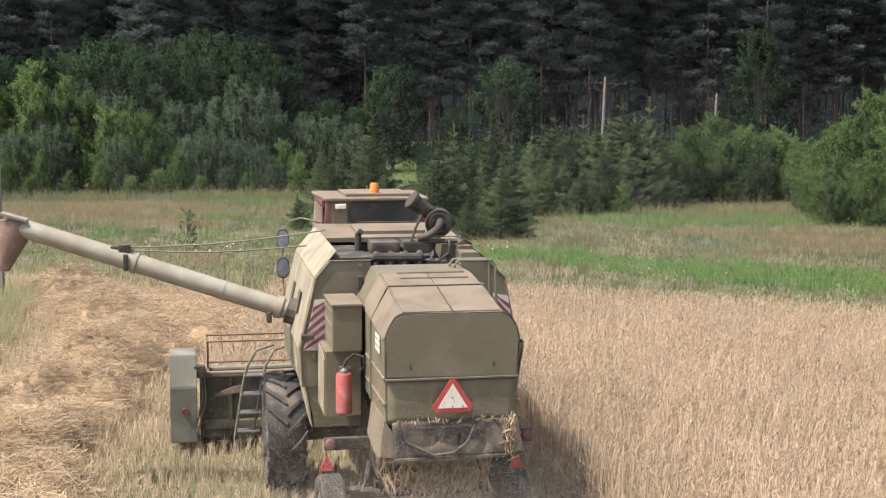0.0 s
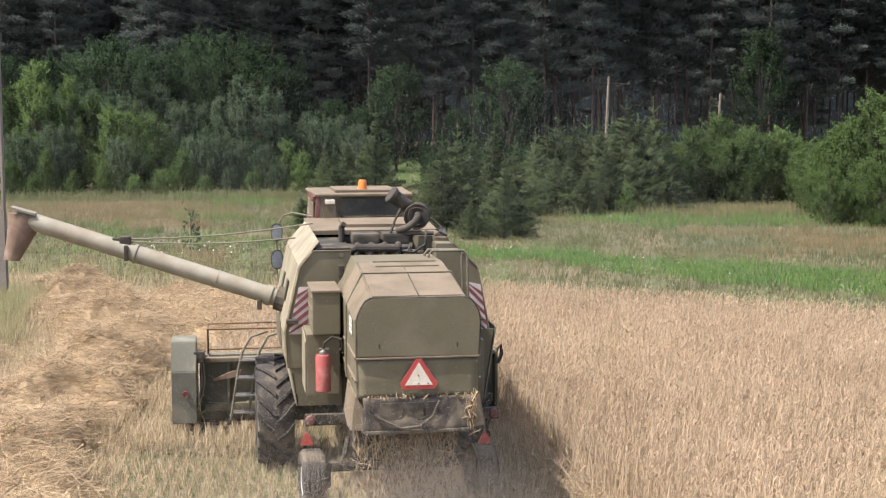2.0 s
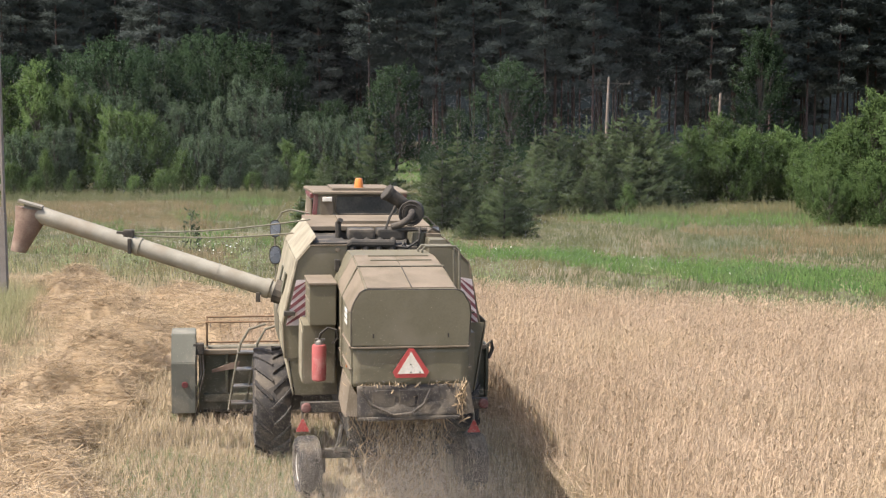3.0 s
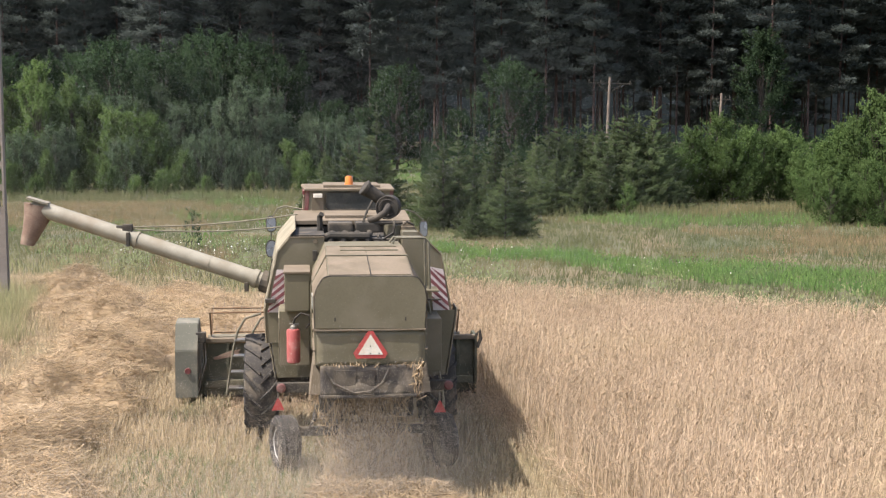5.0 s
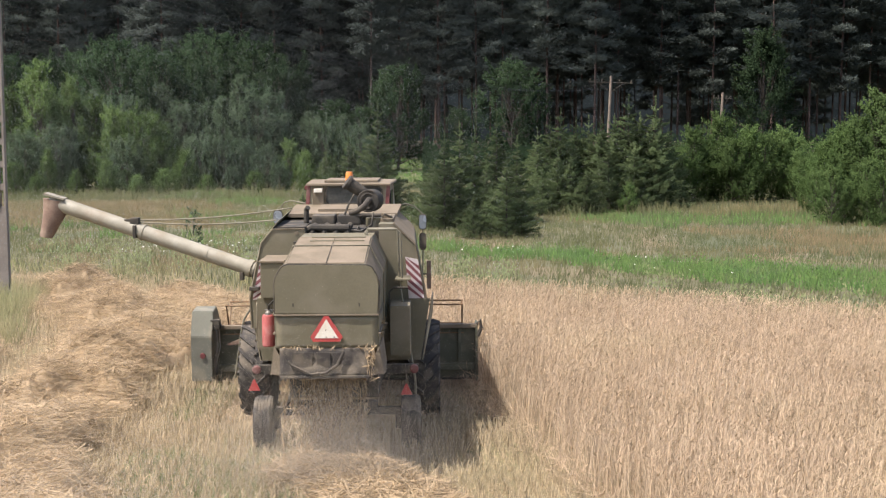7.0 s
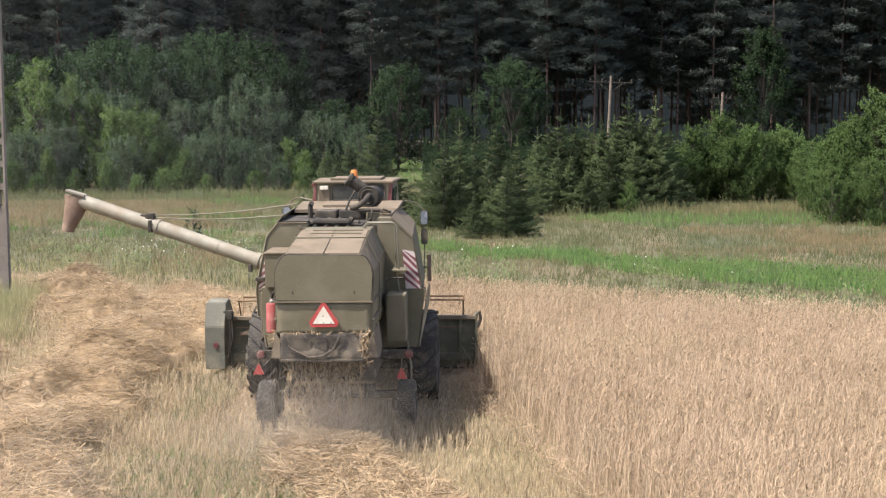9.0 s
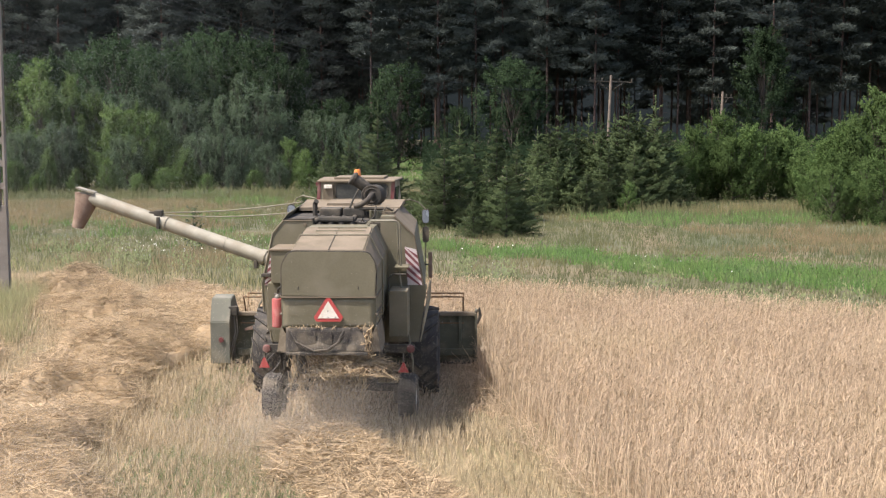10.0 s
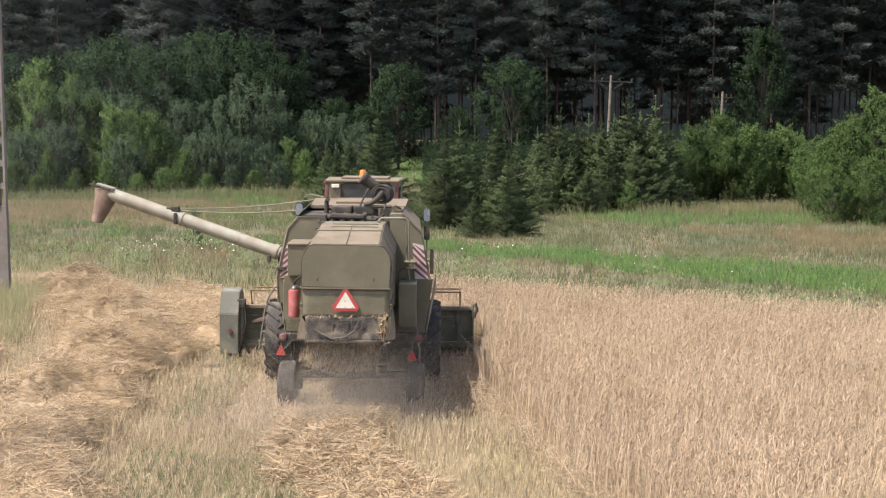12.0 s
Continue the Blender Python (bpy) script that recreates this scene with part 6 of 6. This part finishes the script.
def young_trees():
    g = np.random.default_rng(18)
    leafy = [broadleaf(g, 7.5, 3.4, 0.2, WILLOW, 13000, 0.072, "young tree with grey-green leaves", 240, "column", 0.75),
             broadleaf(g, 5.0, 3.6, 0.05, WILLOW, 12000, 0.066, "low bushy willow with grey-green leaves", 230, "shrub", 0.8),
             broadleaf(g, 8.0, 3.9, 0.2, BROADLEAF, 15000, 0.070, "young birch with light green leaves", 260, "birch", 0.7),
             broadleaf(g, 4.2, 3.2, 0.05, BROADLEAF, 12000, 0.062, "round bush with fresh green leaves", 210, "dome", 0.55),
             broadleaf(g, 5.0, 3.1, 0.05, BROADLEAF, 12500, 0.064, "pointed young tree with fresh green leaves", 220, "column", 0.55)]
    hs = (7.5, 5.0, 8.0, 4.2, 5.0)
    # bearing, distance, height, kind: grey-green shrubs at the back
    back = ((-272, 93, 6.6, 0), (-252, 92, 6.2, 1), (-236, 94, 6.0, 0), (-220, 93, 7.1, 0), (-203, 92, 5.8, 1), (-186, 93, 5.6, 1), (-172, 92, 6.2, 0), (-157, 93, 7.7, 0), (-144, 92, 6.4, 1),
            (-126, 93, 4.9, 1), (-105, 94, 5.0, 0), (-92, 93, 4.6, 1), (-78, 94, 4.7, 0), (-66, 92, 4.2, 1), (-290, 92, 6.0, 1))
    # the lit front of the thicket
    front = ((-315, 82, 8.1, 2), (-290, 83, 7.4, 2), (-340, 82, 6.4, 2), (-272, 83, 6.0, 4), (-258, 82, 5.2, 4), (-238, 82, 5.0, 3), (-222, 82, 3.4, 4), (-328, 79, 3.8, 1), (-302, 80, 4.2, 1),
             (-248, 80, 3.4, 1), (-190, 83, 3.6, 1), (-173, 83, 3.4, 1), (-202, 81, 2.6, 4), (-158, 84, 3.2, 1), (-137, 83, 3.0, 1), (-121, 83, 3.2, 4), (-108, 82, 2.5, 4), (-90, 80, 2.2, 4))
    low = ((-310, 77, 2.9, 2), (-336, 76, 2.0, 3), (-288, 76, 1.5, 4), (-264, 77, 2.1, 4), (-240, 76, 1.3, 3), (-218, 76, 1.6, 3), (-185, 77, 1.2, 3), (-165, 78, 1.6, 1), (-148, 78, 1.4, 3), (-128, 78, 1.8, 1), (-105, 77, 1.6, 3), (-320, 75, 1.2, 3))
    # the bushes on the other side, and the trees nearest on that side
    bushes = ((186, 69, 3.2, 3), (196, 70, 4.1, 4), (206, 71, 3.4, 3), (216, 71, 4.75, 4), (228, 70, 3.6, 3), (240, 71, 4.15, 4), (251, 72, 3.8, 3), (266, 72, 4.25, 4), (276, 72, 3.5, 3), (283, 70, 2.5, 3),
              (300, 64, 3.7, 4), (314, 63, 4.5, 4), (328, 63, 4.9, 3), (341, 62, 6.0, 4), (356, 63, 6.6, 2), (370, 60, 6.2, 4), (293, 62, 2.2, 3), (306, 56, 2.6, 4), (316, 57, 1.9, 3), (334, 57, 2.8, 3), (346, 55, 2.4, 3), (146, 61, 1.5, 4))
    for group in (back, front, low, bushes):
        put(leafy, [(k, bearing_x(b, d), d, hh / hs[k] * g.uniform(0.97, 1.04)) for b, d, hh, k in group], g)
    sapling = broadleaf(g, 1.5, 0.75, 0.1, WILLOW, 420, 0.04, "thin lone sapling in the meadow", 24, "column", 0.6)
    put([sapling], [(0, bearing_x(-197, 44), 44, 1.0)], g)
    firs = [spruce(g, 4.6, 4.1, 18000, "young green spruce with upright leader"), spruce(g, 5.2, 3.8, 18000, "slender young spruce with upright leader"), spruce(g, 3.6, 3.9, 15000, "low broad young spruce")]
    fh = (4.6, 5.2, 3.6)
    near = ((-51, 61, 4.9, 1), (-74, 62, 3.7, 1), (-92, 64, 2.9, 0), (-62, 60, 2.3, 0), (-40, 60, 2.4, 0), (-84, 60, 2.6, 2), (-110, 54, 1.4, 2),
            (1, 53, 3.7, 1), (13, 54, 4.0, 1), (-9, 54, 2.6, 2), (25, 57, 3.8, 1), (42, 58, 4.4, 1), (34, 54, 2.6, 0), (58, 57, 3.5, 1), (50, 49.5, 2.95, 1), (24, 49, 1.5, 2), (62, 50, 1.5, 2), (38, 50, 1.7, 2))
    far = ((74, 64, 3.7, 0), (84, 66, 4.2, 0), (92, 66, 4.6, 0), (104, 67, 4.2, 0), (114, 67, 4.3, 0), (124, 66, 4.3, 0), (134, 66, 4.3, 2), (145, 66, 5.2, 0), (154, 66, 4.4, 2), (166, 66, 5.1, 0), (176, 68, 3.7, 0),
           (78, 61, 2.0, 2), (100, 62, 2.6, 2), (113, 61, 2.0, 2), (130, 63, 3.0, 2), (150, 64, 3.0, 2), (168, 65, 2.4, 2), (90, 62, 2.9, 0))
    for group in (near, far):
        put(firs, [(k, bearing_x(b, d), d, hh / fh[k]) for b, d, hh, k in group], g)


# ---- power line ----
def ladder_pole(x, y):
    """Concrete pole with a row of openings."""
    ob = tagged(new("power_pole"), "weathered concrete power pole with rows of openings", "power pole")
    w, d, hgt = 0.21, 0.16, 9.5
    for s in (-1, 1):
        bm = bmesh.new()
        box(bm, s * w / 2 - 0.055 * (s > 0), s * w / 2 + 0.055 * (s < 0), -d / 2, d / 2, 2.3, hgt, 0.008)
        part("pole_flange", bm, CONCRETE, ob)
    z = 2.3
    while z < hgt:
        bm = bmesh.new()
        box(bm, -w / 2 + 0.056, w / 2 - 0.056, -d / 2 + 0.02, d / 2 - 0.02, z, z + 0.16, 0.01)
        part("pole_web", bm, CONCRETE, ob)
        z += 0.56
    bm = bmesh.new()
    box(bm, -w / 2 - 0.006, w / 2 + 0.006, -d / 2 - 0.006, d / 2 + 0.006, -0.3, 2.3, 0.01)
    part("pole_foot", bm, CONCRETE, ob)
    ob.matrix_basis = pose(x, y, 0)


def far_pole(x, y, top, arm, material):
    ob = tagged(new("power_pole"), "old pole with rusty crossarm before the wood", "power pole", "far power poles")
    bm = bmesh.new()
    tube(bm, [(0, 0, -0.3), (0, 0, top)], 0, 10, [0.14, 0.10])
    part("pole_shaft", bm, material, ob)
    bm = bmesh.new()
    box(bm, -arm, arm, -0.04, 0.04, top - 0.53, top - 0.46, 0.01)
    part("crossarm", bm, DARK, ob)
    for u in (-arm + 0.1, -arm * 0.4, arm * 0.4, arm - 0.1):
        bm = bmesh.new()
        turned(bm, [(0, 0.03), (0.1, 0.05), (0.16, 0.05), (0.22, 0.03)], Matrix.Translation((u, 0, top - 0.45)) @ pose(0, 0, 0, 0, -90, 0), 8)
        part("insulator", bm, DARK, ob)
    for s in (-1, 1):
        bm = bmesh.new()
        tube(bm, [(s * 0.1, 0, top - 1.2), (s * arm * 0.6, 0, top - 0.5)], 0.03, 5)
        part("brace", bm, DARK, ob)
    ob.matrix_basis = pose(x, y, float(ground_height(np.array(x), np.array(y))), 0, 2.0, 0)


def wire(a, b, sag):
    bm = bmesh.new()
    pts = [Vector(a).lerp(Vector(b), k / 12) - Vector((0, 0, sag * 4 * (k / 12) * (1 - k / 12))) for k in range(13)]
    tube(bm, pts, 0.006, 4)
    tagged(link("power_wire", bm, WIRE, None, "thin sagging overhead power wire"), category="wire", group="overhead wires")


def power_line():
    ladder_pole(-10.94, 31.6)
    far_pole(12.82, 100, 7.75, 1.7, WOODPOLE)
    far_pole(22.9, 106, 6.5, 0.8, WOODPOLE)
    for u in (-0.9, 0.1, 1.1):
        wire((-10.94 + 0.5 * u, 31.6, 8.8), (13.1 + u, 100, 7.25), 1.7)
    for u in (-0.7, 0.0, 0.7):
        wire((23.1 + u, 106, 6.2), (52 + u, 118, 3.0 + 0.5 * u), 0.4)


ground()
wheat_rows = crop()
stubble()
swath(SWATHS[0], 1.25, 0.50, 48000, 13)
swath(SWATHS[1], 0.95, 0.32, 11000, 23)
swath(SWATHS[2], 0.9, 0.26, 8000, 33)
clumps = straw_clumps()
meadow()
woods()
young_trees()
power_line()
for first, m in FIRST:
    first.matrix_basis = m
harvester_ob, wheel_obs, reel_ob = harvester()
falling = falling_straw(harvester_ob) + dust_clouds(harvester_ob) + dust_haze()


# ---- what moves ----
def motions():
    walk(harvester_ob, [(r[0], pose(*r[1:])) for r in WAY])
    # wheels roll with the way gone
    gone, rolled = 0.0, [(0.0, 0.0)]
    steps = np.arange(0.0, 12.01, 0.5)
    for a, b in zip(steps, steps[1:]):
        p, q = way_at(a).translation, way_at(b).translation
        gone += (q - p).length
        rolled.append((float(b), gone))
    for ob, r in zip(wheel_obs, (0.73, 0.73, 0.37, 0.37)):
        at = tuple(ob.matrix_basis.translation)
        steer = lambda t: float(np.interp(t, [0, 2.5, 5, 5.5, 6.5, 7, 9, 12], [3, 4, 15, 18, 8, 2, -1, -3])) if r < 0.5 else 0.0
        walk(ob, [(t, pose(*at, 0, 0, steer(t)) @ pose(0, 0, 0, -math.degrees(s / r))) for t, s in rolled])
    at = tuple(reel_ob.matrix_basis.translation)
    walk(reel_ob, [(float(t), pose(at[0], at[1], at[2] - float(np.interp(t, [5.5, 8.0], [0, 0.13])), -float(t) * 120)) for t in steps])
    for ob, t, up, down in wheat_rows:
        walk(ob, [(0.0, up), (max(t - 0.15, 0.05), up), (t + 0.25, down), (12.6, down)])
    for ob, rows in clumps:
        walk(ob, rows)
    for ob, rows in falling:
        walk(ob, rows)


motions()
